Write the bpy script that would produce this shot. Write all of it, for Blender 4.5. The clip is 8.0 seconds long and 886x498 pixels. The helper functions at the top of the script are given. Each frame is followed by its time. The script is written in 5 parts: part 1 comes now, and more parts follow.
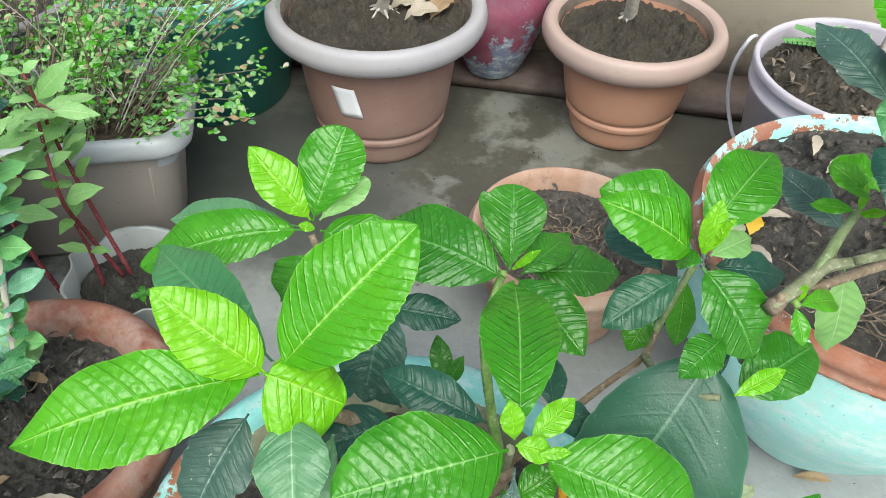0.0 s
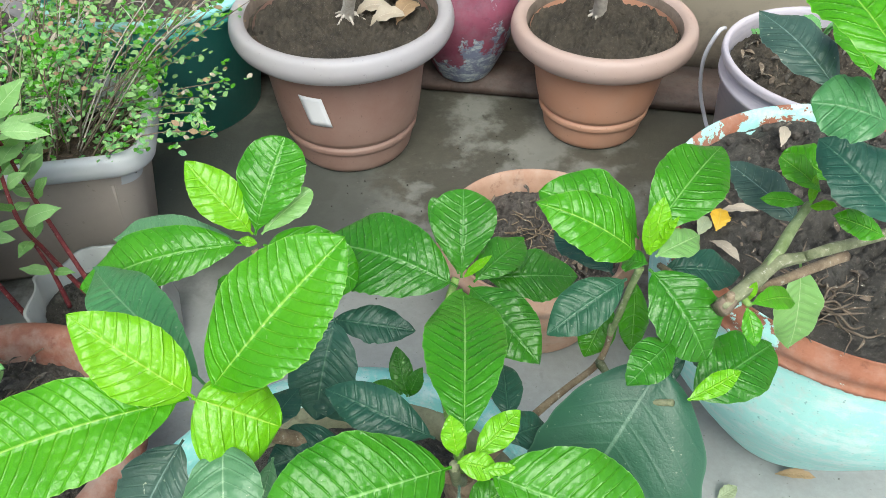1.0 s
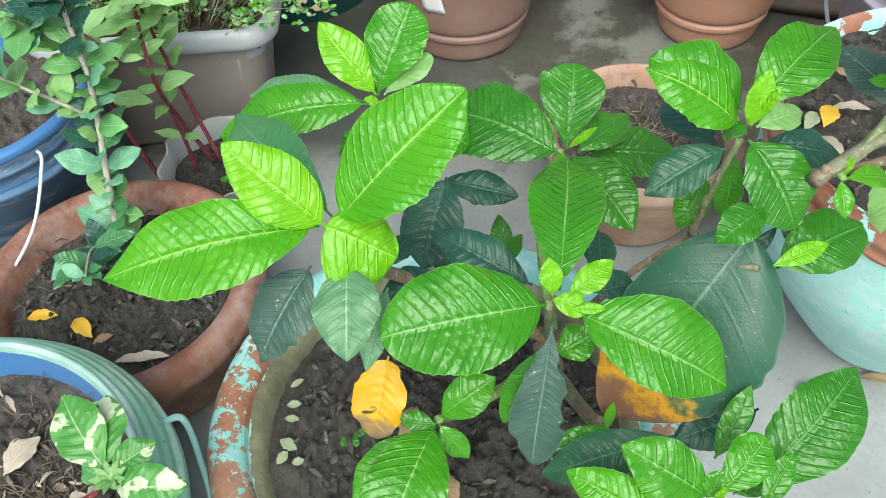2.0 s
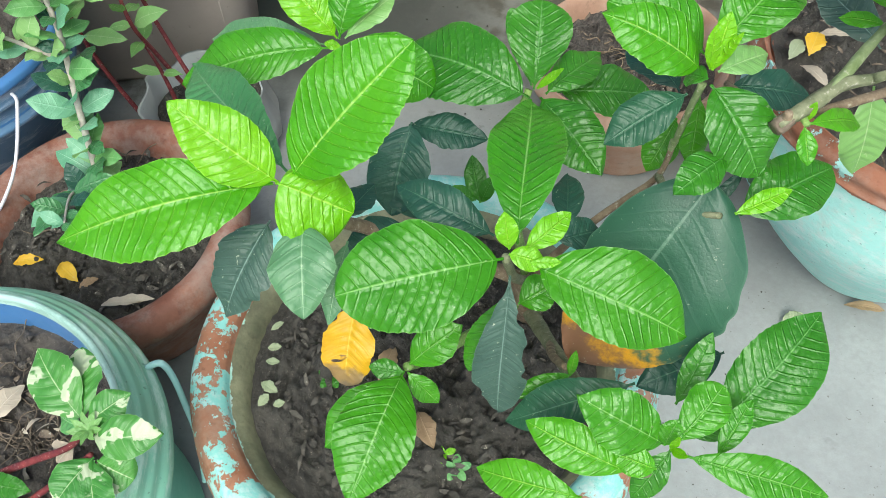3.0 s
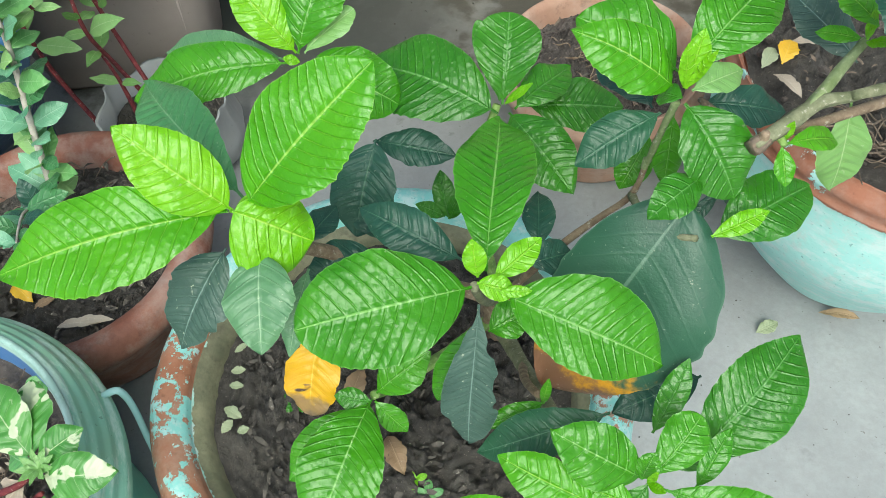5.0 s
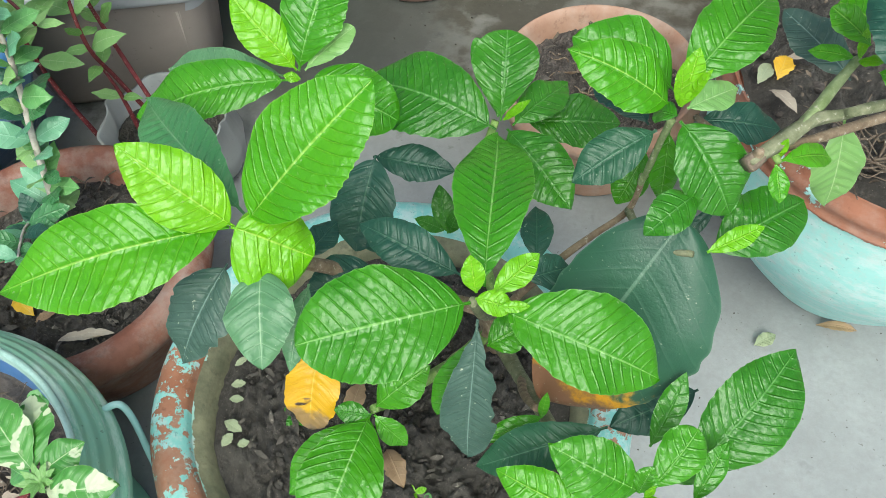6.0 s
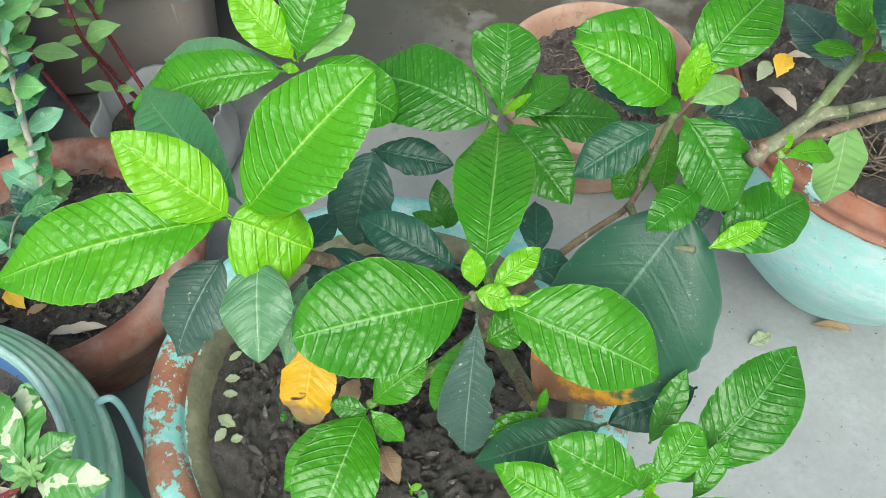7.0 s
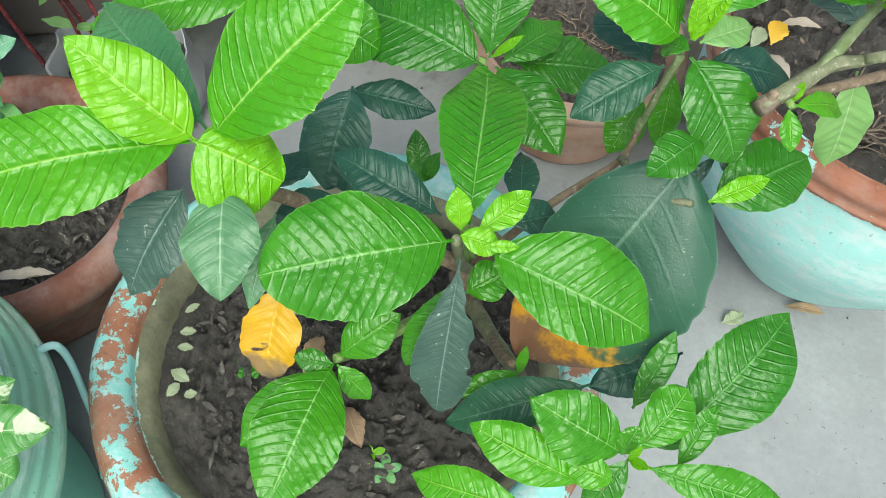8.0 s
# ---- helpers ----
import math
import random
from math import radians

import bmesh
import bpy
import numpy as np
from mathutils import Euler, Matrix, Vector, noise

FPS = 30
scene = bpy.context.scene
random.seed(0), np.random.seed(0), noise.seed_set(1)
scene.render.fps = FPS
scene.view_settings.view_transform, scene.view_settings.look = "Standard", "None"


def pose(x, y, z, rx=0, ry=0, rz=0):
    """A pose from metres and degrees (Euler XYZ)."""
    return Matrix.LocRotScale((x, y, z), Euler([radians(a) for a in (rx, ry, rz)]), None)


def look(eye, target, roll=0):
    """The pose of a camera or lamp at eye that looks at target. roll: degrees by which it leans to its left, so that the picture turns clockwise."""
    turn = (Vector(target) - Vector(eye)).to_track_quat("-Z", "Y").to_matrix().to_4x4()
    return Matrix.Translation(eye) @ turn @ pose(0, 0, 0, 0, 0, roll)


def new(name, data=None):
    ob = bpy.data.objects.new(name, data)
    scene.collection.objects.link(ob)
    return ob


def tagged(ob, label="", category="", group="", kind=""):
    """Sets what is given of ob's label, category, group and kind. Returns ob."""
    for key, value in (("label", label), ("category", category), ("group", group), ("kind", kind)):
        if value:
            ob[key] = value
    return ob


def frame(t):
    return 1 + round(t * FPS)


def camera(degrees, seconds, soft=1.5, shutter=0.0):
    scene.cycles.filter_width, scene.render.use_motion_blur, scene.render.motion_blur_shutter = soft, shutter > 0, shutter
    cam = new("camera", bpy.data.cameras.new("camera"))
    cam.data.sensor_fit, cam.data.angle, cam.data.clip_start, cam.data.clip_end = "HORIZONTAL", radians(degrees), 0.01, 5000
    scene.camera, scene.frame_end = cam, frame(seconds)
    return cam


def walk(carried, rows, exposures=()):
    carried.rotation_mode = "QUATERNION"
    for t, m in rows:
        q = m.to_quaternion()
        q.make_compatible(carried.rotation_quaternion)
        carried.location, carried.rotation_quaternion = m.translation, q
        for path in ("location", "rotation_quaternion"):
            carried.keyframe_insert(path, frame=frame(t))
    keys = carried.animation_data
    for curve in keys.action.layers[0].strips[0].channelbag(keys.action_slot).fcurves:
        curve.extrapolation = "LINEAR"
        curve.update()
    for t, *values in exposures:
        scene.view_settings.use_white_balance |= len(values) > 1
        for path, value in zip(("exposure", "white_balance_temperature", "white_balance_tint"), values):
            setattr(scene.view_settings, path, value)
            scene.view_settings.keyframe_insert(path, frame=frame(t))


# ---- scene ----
cam = camera(56.7, 8.0, soft=0.7)
PATH = [
    (0, (0.061, 0.025, 0.873), (0.037, 1.477, -0.502), 1.7),
    (0.5, (0.092, 0.027, 0.884), (0.043, 1.511, -0.456), -1.9),
    (1, (0.096, 0.041, 0.863), (0.078, 1.501, -0.504), -0.4),
    (1.5, (0.084, 0.031, 0.869), (0.018, 1.433, -0.557), -2.2),
    (2, (0.091, -0.016, 0.872), (-0.146, 1.269, -0.642), -3.5),
    (2.2, (0.093, -0.026, 0.868), (-0.14, 1.197, -0.697), -0.9),
    (3.3, (0.127, 0.022, 0.883), (-0.128, 1.139, -0.757), -7.4),
    (3.5, (0.124, 0.025, 0.872), (-0.104, 1.141, -0.772), -6.0),
    (4, (0.124, 0.032, 0.87), (-0.082, 1.15, -0.775), -5.0),
    (5.5, (0.123, 0.038, 0.873), (-0.061, 1.172, -0.764), -4.4),
    (6, (0.124, 0.037, 0.877), (-0.065, 1.183, -0.751), -4.5),
    (6.5, (0.119, 0.037, 0.868), (-0.048, 1.182, -0.763), -3.3),
    (7, (0.119, 0.037, 0.871), (-0.05, 1.183, -0.76), -3.2),
    (7.5, (0.114, 0.033, 0.856), (-0.047, 1.166, -0.784), -2.1),
    (8, (0.107, 0.037, 0.829), (0.036, 1.16, -0.825), 3.4),
]
walk(cam, [(t, look(eye, target, roll)) for t, eye, target, roll in PATH], [(0, 0.77), (1.5, 0.79), (2.0, 0.80), (3.5, 0.71), (8, 0.68)])

# ---- light ----
world = bpy.data.worlds.new("sky")
scene.world = world
world.use_nodes = True
wn = world.node_tree
sky = wn.nodes.new("ShaderNodeTexSky")
sky.sky_type = "NISHITA"
sky.sun_disc = False
sky.sun_elevation, sky.sun_rotation = radians(53), radians(175)
sky.air_density, sky.dust_density, sky.ozone_density = 1.0, 4.0, 1.0
wn.nodes["Background"].inputs["Strength"].default_value = 0.12
wn.links.new(sky.outputs[0], wn.nodes["Background"].inputs["Color"])
sun = new("sun", bpy.data.lights.new("sun", "SUN"))
sun.data.energy, sun.data.angle, sun.data.color = 2.0, radians(46), (0.885, 1.0, 0.945)
sun.matrix_world = look((0.15, -1.6, 2.15), (0, 0, 0))


# ---- materials ----
class Nodes:
    """A small wrapper to wire shader nodes."""

    def __init__(self, name):
        self.mat = bpy.data.materials.new(name)
        self.mat.use_nodes = True
        self.tree = self.mat.node_tree
        self.bsdf = self.tree.nodes["Principled BSDF"]

    def put(self, where, value):
        if isinstance(value, bpy.types.NodeSocket):
            self.tree.links.new(value, where)
        elif isinstance(value, (tuple, list)) and len(value) == 3 and where.type == "RGBA":
            where.default_value = (*value, 1)
        else:
            where.default_value = value

    def node(self, kind, out=0, settings=None, **ins):
        n = self.tree.nodes.new(kind)
        for k, v in (settings or {}).items():
            setattr(n, k, v)
        for k, v in ins.items():
            self.put(n.inputs[int(k[1:])] if k[0] == "i" and k[1:].isdigit() else n.inputs[k], v)
        return n.outputs[out]

    def coords(self, kind="Object"):
        return self.node("ShaderNodeTexCoord", out=["Generated", "Normal", "UV", "Object"].index(kind))

    def noise(self, scale, detail=4.0, rough=0.6, vector=None, distortion=0.0):
        return self.node("ShaderNodeTexNoise", Vector=vector or self.coords(), Scale=scale, Detail=detail, Roughness=rough, Distortion=distortion)

    def ramp(self, fac, *stops):
        n = self.tree.nodes.new("ShaderNodeValToRGB")
        while len(n.color_ramp.elements) < len(stops):
            n.color_ramp.elements.new(0.5)
        for e, (p, c) in zip(n.color_ramp.elements, stops):
            e.position, e.color = p, (*c, 1) if isinstance(c, tuple) else (c, c, c, 1)
        self.put(n.inputs[0], fac)
        return n.outputs[0]

    def mix(self, fac, a, b, blend="MIX"):
        n = self.tree.nodes.new("ShaderNodeMix")
        n.data_type, n.blend_type = "RGBA", blend
        self.put(n.inputs[0], fac), self.put(n.inputs[6], a), self.put(n.inputs[7], b)
        return n.outputs[2]

    def math(self, op, a, b=0.0, c=0.0):
        return self.node("ShaderNodeMath", settings={"operation": op}, i0=a, i1=b, i2=c)

    def axis(self, which, vector=None):
        return self.node("ShaderNodeSeparateXYZ", out="xyz".index(which), i0=vector or self.coords())

    def bump(self, height, strength=0.3, distance=0.01, under=None):
        n = self.tree.nodes.new("ShaderNodeBump")
        n.inputs["Strength"].default_value, n.inputs["Distance"].default_value = strength, distance
        self.put(n.inputs["Height"], height)
        if under is not None:
            self.put(n.inputs["Normal"], under)
        return n.outputs[0]

    def done(self, colour, rough, normal=None, **more):
        self.put(self.bsdf.inputs["Base Color"], colour)
        self.put(self.bsdf.inputs["Roughness"], rough)
        if normal is not None:
            self.put(self.bsdf.inputs["Normal"], normal)
        for k, v in more.items():
            self.put(self.bsdf.inputs[k.replace("_", " ")], v)
        return self.mat


def leaf_material(name, low, high, vein, rough=0.36, glow=0.22, tip=None, spots=0.0, mottle=None, gloss=0.54, vein_show=0.42, crease_depth=0.0020):
    """A leaf's blade: two greens in soft patches, paler midrib and side veins, fine relief, some light through it."""
    n = Nodes(name)
    grain = n.node("ShaderNodeUVMap", settings={"uv_map": "grain"})
    place = n.node("ShaderNodeUVMap", settings={"uv_map": "place"})
    patch = n.noise(28, 3, 0.6)
    pick = n.node("ShaderNodeObjectInfo", out=5)
    base = n.mix(n.math("MULTIPLY_ADD", pick, 0.35, n.math("MULTIPLY_ADD", patch, 1.3, -0.4)), low, high)
    v = n.axis("y", place)
    away = n.math("ABSOLUTE", v)
    rib = n.node("ShaderNodeMapRange", settings={"interpolation_type": "SMOOTHSTEP"}, Value=away, i1=0.010, i2=0.034, i3=1.0, i4=0.0)
    phase = n.math("FRACT", n.axis("x", grain))
    near = n.math("ABSOLUTE", n.math("SUBTRACT", phase, 0.5))
    side = n.node("ShaderNodeMapRange", settings={"interpolation_type": "SMOOTHSTEP"}, Value=near, i1=0.45, i2=0.5, i3=0.0, i4=1.0)
    side = n.math("MULTIPLY", side, n.node("ShaderNodeMapRange", Value=away, i1=0.1, i2=0.95, i3=vein_show, i4=0.05))
    net = n.node("ShaderNodeTexVoronoi", settings={"feature": "DISTANCE_TO_EDGE"}, Vector=n.coords(), Scale=420.0)
    colour = n.mix(n.math("MAXIMUM", n.math("MULTIPLY", rib, 0.85), side), base, vein)
    edge = n.node("ShaderNodeMapRange", settings={"interpolation_type": "SMOOTHSTEP"}, Value=away, i1=0.965, i2=1.0, i3=0.0, i4=0.4)
    colour = n.mix(edge, colour, vein)
    if tip:
        worn = n.math("ADD", n.axis("x", place), n.math("MULTIPLY_ADD", n.noise(60, 5), 0.5, -0.25))
        for where, c in tip:
            colour = n.mix(n.node("ShaderNodeMapRange", settings={"interpolation_type": "SMOOTHSTEP"}, Value=worn, i1=where - 0.06, i2=where + 0.06, i3=0.0, i4=1.0), colour, c)
    if mottle:
        colour = n.mix(n.ramp(n.noise(mottle[1], 3, 0.55, distortion=0.6), (mottle[2], 0.0), (mottle[2] + 0.03, 1.0)), colour, mottle[0])
    specks = n.ramp(n.noise(330, 2, 0.5), (0.70, 0.0), (0.74, 1.0))
    colour = n.mix(n.math("MULTIPLY", specks, 0.25 + spots), colour, (0.55, 0.60, 0.45))
    drops = n.ramp(n.noise(150, 2, 0.5), (0.35, 0.0), (0.7, 1.0))
    normal = n.bump(n.math("MULTIPLY", n.ramp(net, (0.0, 0.0), (0.25, 1.0)), 1.0), 0.12, 0.0006)
    normal = n.bump(drops, 0.05, 0.0010, normal)
    crease = n.node("ShaderNodeMapRange", settings={"interpolation_type": "SMOOTHSTEP"}, Value=near, i1=0.36, i2=0.5, i3=1.0, i4=0.0)
    crease = n.math("MULTIPLY", crease, n.node("ShaderNodeMapRange", Value=away, i1=0.0, i2=0.12, i3=0.0, i4=1.0))
    crease = n.math("MULTIPLY", crease, n.node("ShaderNodeMapRange", Value=n.axis("x", place), i1=0.72, i2=0.98, i3=1.0, i4=0.15))
    wrinkle = n.node("ShaderNodeTexVoronoi", settings={"feature": "SMOOTH_F1"}, Vector=n.coords(), Scale=230.0)
    normal = n.bump(n.math("MULTIPLY", wrinkle, -1.0), 0.5, min(0.0016, crease_depth), normal)
    normal = n.bump(n.noise(620, 4, 0.6), 0.12, 0.0005, normal)
    ridge = n.math("MULTIPLY", n.math("SINE", n.math("MULTIPLY", phase, math.pi)), n.node("ShaderNodeMapRange", Value=away, i1=0.0, i2=0.10, i3=0.0, i4=1.0))
    normal = n.bump(ridge, 0.22, crease_depth, normal)
    normal = n.bump(crease, 0.34, crease_depth, normal)
    roughness = n.math("MULTIPLY_ADD", n.noise(90, 4), 0.14, rough - 0.11)
    n.done(colour, roughness, normal, Specular_IOR_Level=gloss)
    thin = n.tree.nodes.new("ShaderNodeBsdfTranslucent")
    n.put(thin.inputs["Color"], n.mix(1.0, colour, (0.95, 1.0, 0.45), "MULTIPLY"))
    both = n.tree.nodes.new("ShaderNodeMixShader")
    both.inputs[0].default_value = glow
    n.tree.links.new(n.bsdf.outputs[0], both.inputs[1])
    n.tree.links.new(thin.outputs[0], both.inputs[2])
    n.tree.links.new(both.outputs[0], n.tree.nodes["Material Output"].inputs["Surface"])
    return n.mat


LEAF = {
    "lime": leaf_material("young_lime_leaf", (0.120, 0.42, 0.003), (0.195, 0.51, 0.004), (0.34, 0.60, 0.07), 0.36, 0.24),
    "bright": leaf_material("bright_green_leaf", (0.050, 0.29, 0.003), (0.095, 0.39, 0.005), (0.30, 0.58, 0.09), 0.36, 0.26),
    "fresh": leaf_material("fresh_green_leaf", (0.032, 0.215, 0.004), (0.066, 0.310, 0.006), (0.22, 0.48, 0.12), 0.35, 0.22),
    "deep": leaf_material("deep_green_leaf", (0.022, 0.160, 0.006), (0.048, 0.240, 0.010), (0.13, 0.34, 0.09), 0.36, 0.2),
    "mid": leaf_material("dull_green_leaf", (0.040, 0.175, 0.058), (0.075, 0.25, 0.085), (0.16, 0.32, 0.16), 0.42, 0.15, crease_depth=0.0014),
    "dusty": leaf_material("dusty_green_leaf", (0.075, 0.21, 0.095), (0.13, 0.29, 0.13), (0.28, 0.45, 0.26), 0.48, 0.15, spots=0.2, crease_depth=0.0010),
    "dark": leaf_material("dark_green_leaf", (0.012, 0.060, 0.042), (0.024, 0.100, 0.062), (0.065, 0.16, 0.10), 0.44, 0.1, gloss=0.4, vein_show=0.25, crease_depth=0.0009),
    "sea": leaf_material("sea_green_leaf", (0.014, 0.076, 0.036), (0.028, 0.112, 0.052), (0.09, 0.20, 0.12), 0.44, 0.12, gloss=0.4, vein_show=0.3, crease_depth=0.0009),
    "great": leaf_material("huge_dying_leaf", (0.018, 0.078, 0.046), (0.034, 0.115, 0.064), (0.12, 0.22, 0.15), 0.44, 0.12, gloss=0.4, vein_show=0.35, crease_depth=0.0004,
                           tip=((0.75, (0.68, 0.33, 0.010)), (0.84, (0.20, 0.10, 0.055)))),
    "slate": leaf_material("slate_green_leaf", (0.033, 0.080, 0.060), (0.062, 0.130, 0.096), (0.18, 0.28, 0.24), 0.5, 0.1, spots=0.3, crease_depth=0.0010),
    "pale": leaf_material("pale_green_leaf", (0.16, 0.36, 0.095), (0.23, 0.45, 0.14), (0.42, 0.60, 0.30), 0.4, 0.25, crease_depth=0.0004),
    "yellow": leaf_material("yellowed_leaf", (0.62, 0.34, 0.008), (0.76, 0.46, 0.015), (0.70, 0.48, 0.06), 0.5, 0.2,
                            tip=((0.78, (0.30, 0.19, 0.07)), (0.92, (0.20, 0.14, 0.08))), mottle=((0.05, 0.03, 0.02), 38, 0.64), crease_depth=0.0005),
    "petal": leaf_material("fallen_yellow_leaf", (0.70, 0.40, 0.02), (0.80, 0.50, 0.04), (0.72, 0.50, 0.10), 0.55, 0.2, crease_depth=0.0004),
    "dry": leaf_material("dry_brown_leaf", (0.22, 0.14, 0.075), (0.42, 0.29, 0.16), (0.40, 0.28, 0.16), 0.7, 0.1, crease_depth=0.0004),
    "straw": leaf_material("bleached_dry_leaf", (0.36, 0.30, 0.23), (0.52, 0.46, 0.36), (0.55, 0.48, 0.38), 0.7, 0.1, crease_depth=0.0004),
    "seedleaf": leaf_material("pale_fallen_leaflet", (0.24, 0.30, 0.17), (0.34, 0.38, 0.23), (0.38, 0.43, 0.28), 0.6, 0.1, crease_depth=0.0004),
    "variegated": leaf_material("variegated_leaf", (0.035, 0.20, 0.030), (0.10, 0.33, 0.055), (0.42, 0.55, 0.30), 0.42, 0.2,
                                mottle=((0.50, 0.58, 0.38), 52, 0.53), crease_depth=0.0004),
    "hedge": leaf_material("shrub_green_leaf", (0.075, 0.27, 0.080), (0.19, 0.45, 0.14), (0.32, 0.54, 0.27), 0.42, 0.2, crease_depth=0.0004),
    "rosy": leaf_material("soft_green_leaf", (0.20, 0.42, 0.13), (0.33, 0.56, 0.21), (0.46, 0.62, 0.36), 0.5, 0.25, crease_depth=0.0004),
    "teal": leaf_material("cool_green_leaf", (0.085, 0.29, 0.16), (0.20, 0.46, 0.28), (0.30, 0.54, 0.38), 0.42, 0.18, crease_depth=0.0004),
}


def bark(name, a, b, scale=90):
    n = Nodes(name)
    streak = n.noise(scale, 5, 0.7)
    spot = n.noise(scale * 4, 3, 0.6)
    c = n.mix(n.ramp(streak, (0.35, 0.0), (0.65, 1.0)), a, b)
    c = n.mix(n.ramp(spot, (0.62, 0.0), (0.68, 0.7)), c, (0.42, 0.40, 0.33))
    return n.done(c, 0.75, n.bump(streak, 0.5, 0.002, n.bump(spot, 0.4, 0.0008)))


GREEN_BARK = bark("green_grey_bark", (0.105, 0.125, 0.058), (0.235, 0.245, 0.145))
BROWN_BARK = bark("brown_bark", (0.13, 0.085, 0.05), (0.30, 0.23, 0.15))
PALE_BARK = bark("pale_bark", (0.36, 0.32, 0.27), (0.56, 0.52, 0.46))
GREEN_WOOD = bark("half_green_wood", (0.13, 0.185, 0.065), (0.25, 0.32, 0.15))
SHOOT = bark("young_green_stem", (0.10, 0.20, 0.045), (0.24, 0.38, 0.10))
RED_STEM = bark("dark_red_stem", (0.10, 0.012, 0.018), (0.22, 0.035, 0.035))
ROTTEN = bark("rotten_leaf", (0.036, 0.032, 0.025), (0.115, 0.102, 0.082), 60)
TWIG = bark("dry_twig", (0.085, 0.062, 0.042), (0.20, 0.155, 0.11))


def clay(name, a, b, dust=0.35, dust_colour=(0.45, 0.38, 0.32), paint=None, inner=None):
    """Fired clay with dust and scratches. paint: (colour, share, scale) of old chipped paint, laid on as flakes."""
    n = Nodes(name)
    p = n.coords()
    c = n.mix(n.ramp(n.noise(13, 7, 0.72, p), (0.36, 0.0), (0.64, 1.0)), a, b)
    c = n.mix(n.ramp(n.noise(75, 6, 0.7, p), (0.56, 0.0), (0.70, 0.55)), c, tuple(v * 0.45 for v in a))
    c = n.mix(n.math("MULTIPLY", n.ramp(n.noise(24, 6, 0.7, p), (0.45, 0.0), (0.7, 1.0)), dust), c, dust_colour)
    h = n.noise(120, 5, 0.65, p)
    normal = n.bump(h, 0.35, 0.0015)
    rough = n.math("MULTIPLY_ADD", h, 0.2, 0.62)
    if paint:
        flakes = n.noise(paint[2], 9, 0.70, p)
        broad = n.noise(paint[2] * 0.27, 2, 0.5, p)
        tall = n.node("ShaderNodeMapRange", settings={"interpolation_type": "SMOOTHSTEP"}, Value=n.axis("z", p), i1=paint[3], i2=paint[4], i3=paint[5], i4=paint[6])
        mask = n.math("ADD", n.math("MULTIPLY_ADD", broad, 0.5, n.math("MULTIPLY", flakes, 1.0)), tall)
        if len(paint) > 7:
            mask = n.math("ADD", mask, n.node("ShaderNodeMapRange", Value=n.axis("y", p), i1=0.02, i2=0.16, i3=0.0, i4=paint[7]))
        mask = n.ramp(mask, (0.75 - paint[1] * 0.3, 0.0), (0.762 - paint[1] * 0.3, 1.0))
        tint = n.mix(n.noise(14, 4, 0.6, p), paint[0], tuple(min(1, v * 1.3 + 0.05) for v in paint[0]))
        tint = n.mix(n.ramp(n.noise(70, 5, 0.7, p), (0.50, 0.0), (0.66, 0.6)), tint, (0.50, 0.58, 0.54))
        scuffs = n.node("ShaderNodeMapping", Vector=p, Scale=(1.0, 1.0, 2.2))
        tint = n.mix(n.ramp(n.noise(30, 8, 0.75, scuffs), (0.50, 0.0), (0.60, 0.5)), tint, (0.62, 0.70, 0.68))
        tint = n.mix(n.ramp(n.noise(210, 3, 0.6, p), (0.66, 0.0), (0.70, 0.6)), tint, tuple(v * 0.5 for v in paint[0]))
        normal = n.bump(n.noise(45, 6, 0.7, scuffs), 0.3, 0.003, normal)
        c = n.mix(mask, c, tint)
        normal = n.bump(mask, 0.5, 0.0012, normal)
    return n.done(c, rough, normal)


TERRACOTTA_RED = clay("damp_red_terracotta", (0.17, 0.060, 0.038), (0.31, 0.135, 0.088), 0.8, (0.36, 0.28, 0.24))
TERRACOTTA_PALE = clay("sun_bleached_terracotta", (0.34, 0.185, 0.12), (0.43, 0.27, 0.19), 0.5)
TURQUOISE = (0.17, 0.47, 0.42)
CHIPPED = clay("chipped_turquoise_on_terracotta", (0.28, 0.112, 0.056), (0.38, 0.18, 0.105), 0.45, (0.42, 0.36, 0.28), (TURQUOISE, 0.04, 50, 0.10, 0.175, 0.9, 0.0, 0.22))
CHIPPED_TALL = clay("turquoise_paint_on_terracotta", (0.26, 0.092, 0.048), (0.36, 0.15, 0.088), 0.35, (0.46, 0.38, 0.33), ((0.27, 0.54, 0.50), -0.25, 38, 0.286, 0.300, 0.9, 0.0, 0.13))
MOSSY = clay("mossy_clay_inside", (0.075, 0.075, 0.045), (0.26, 0.26, 0.155), 0.9, (0.11, 0.125, 0.07), ((0.26, 0.50, 0.42), 0.0, 45, 0.204, 0.214, -0.5, 0.02))


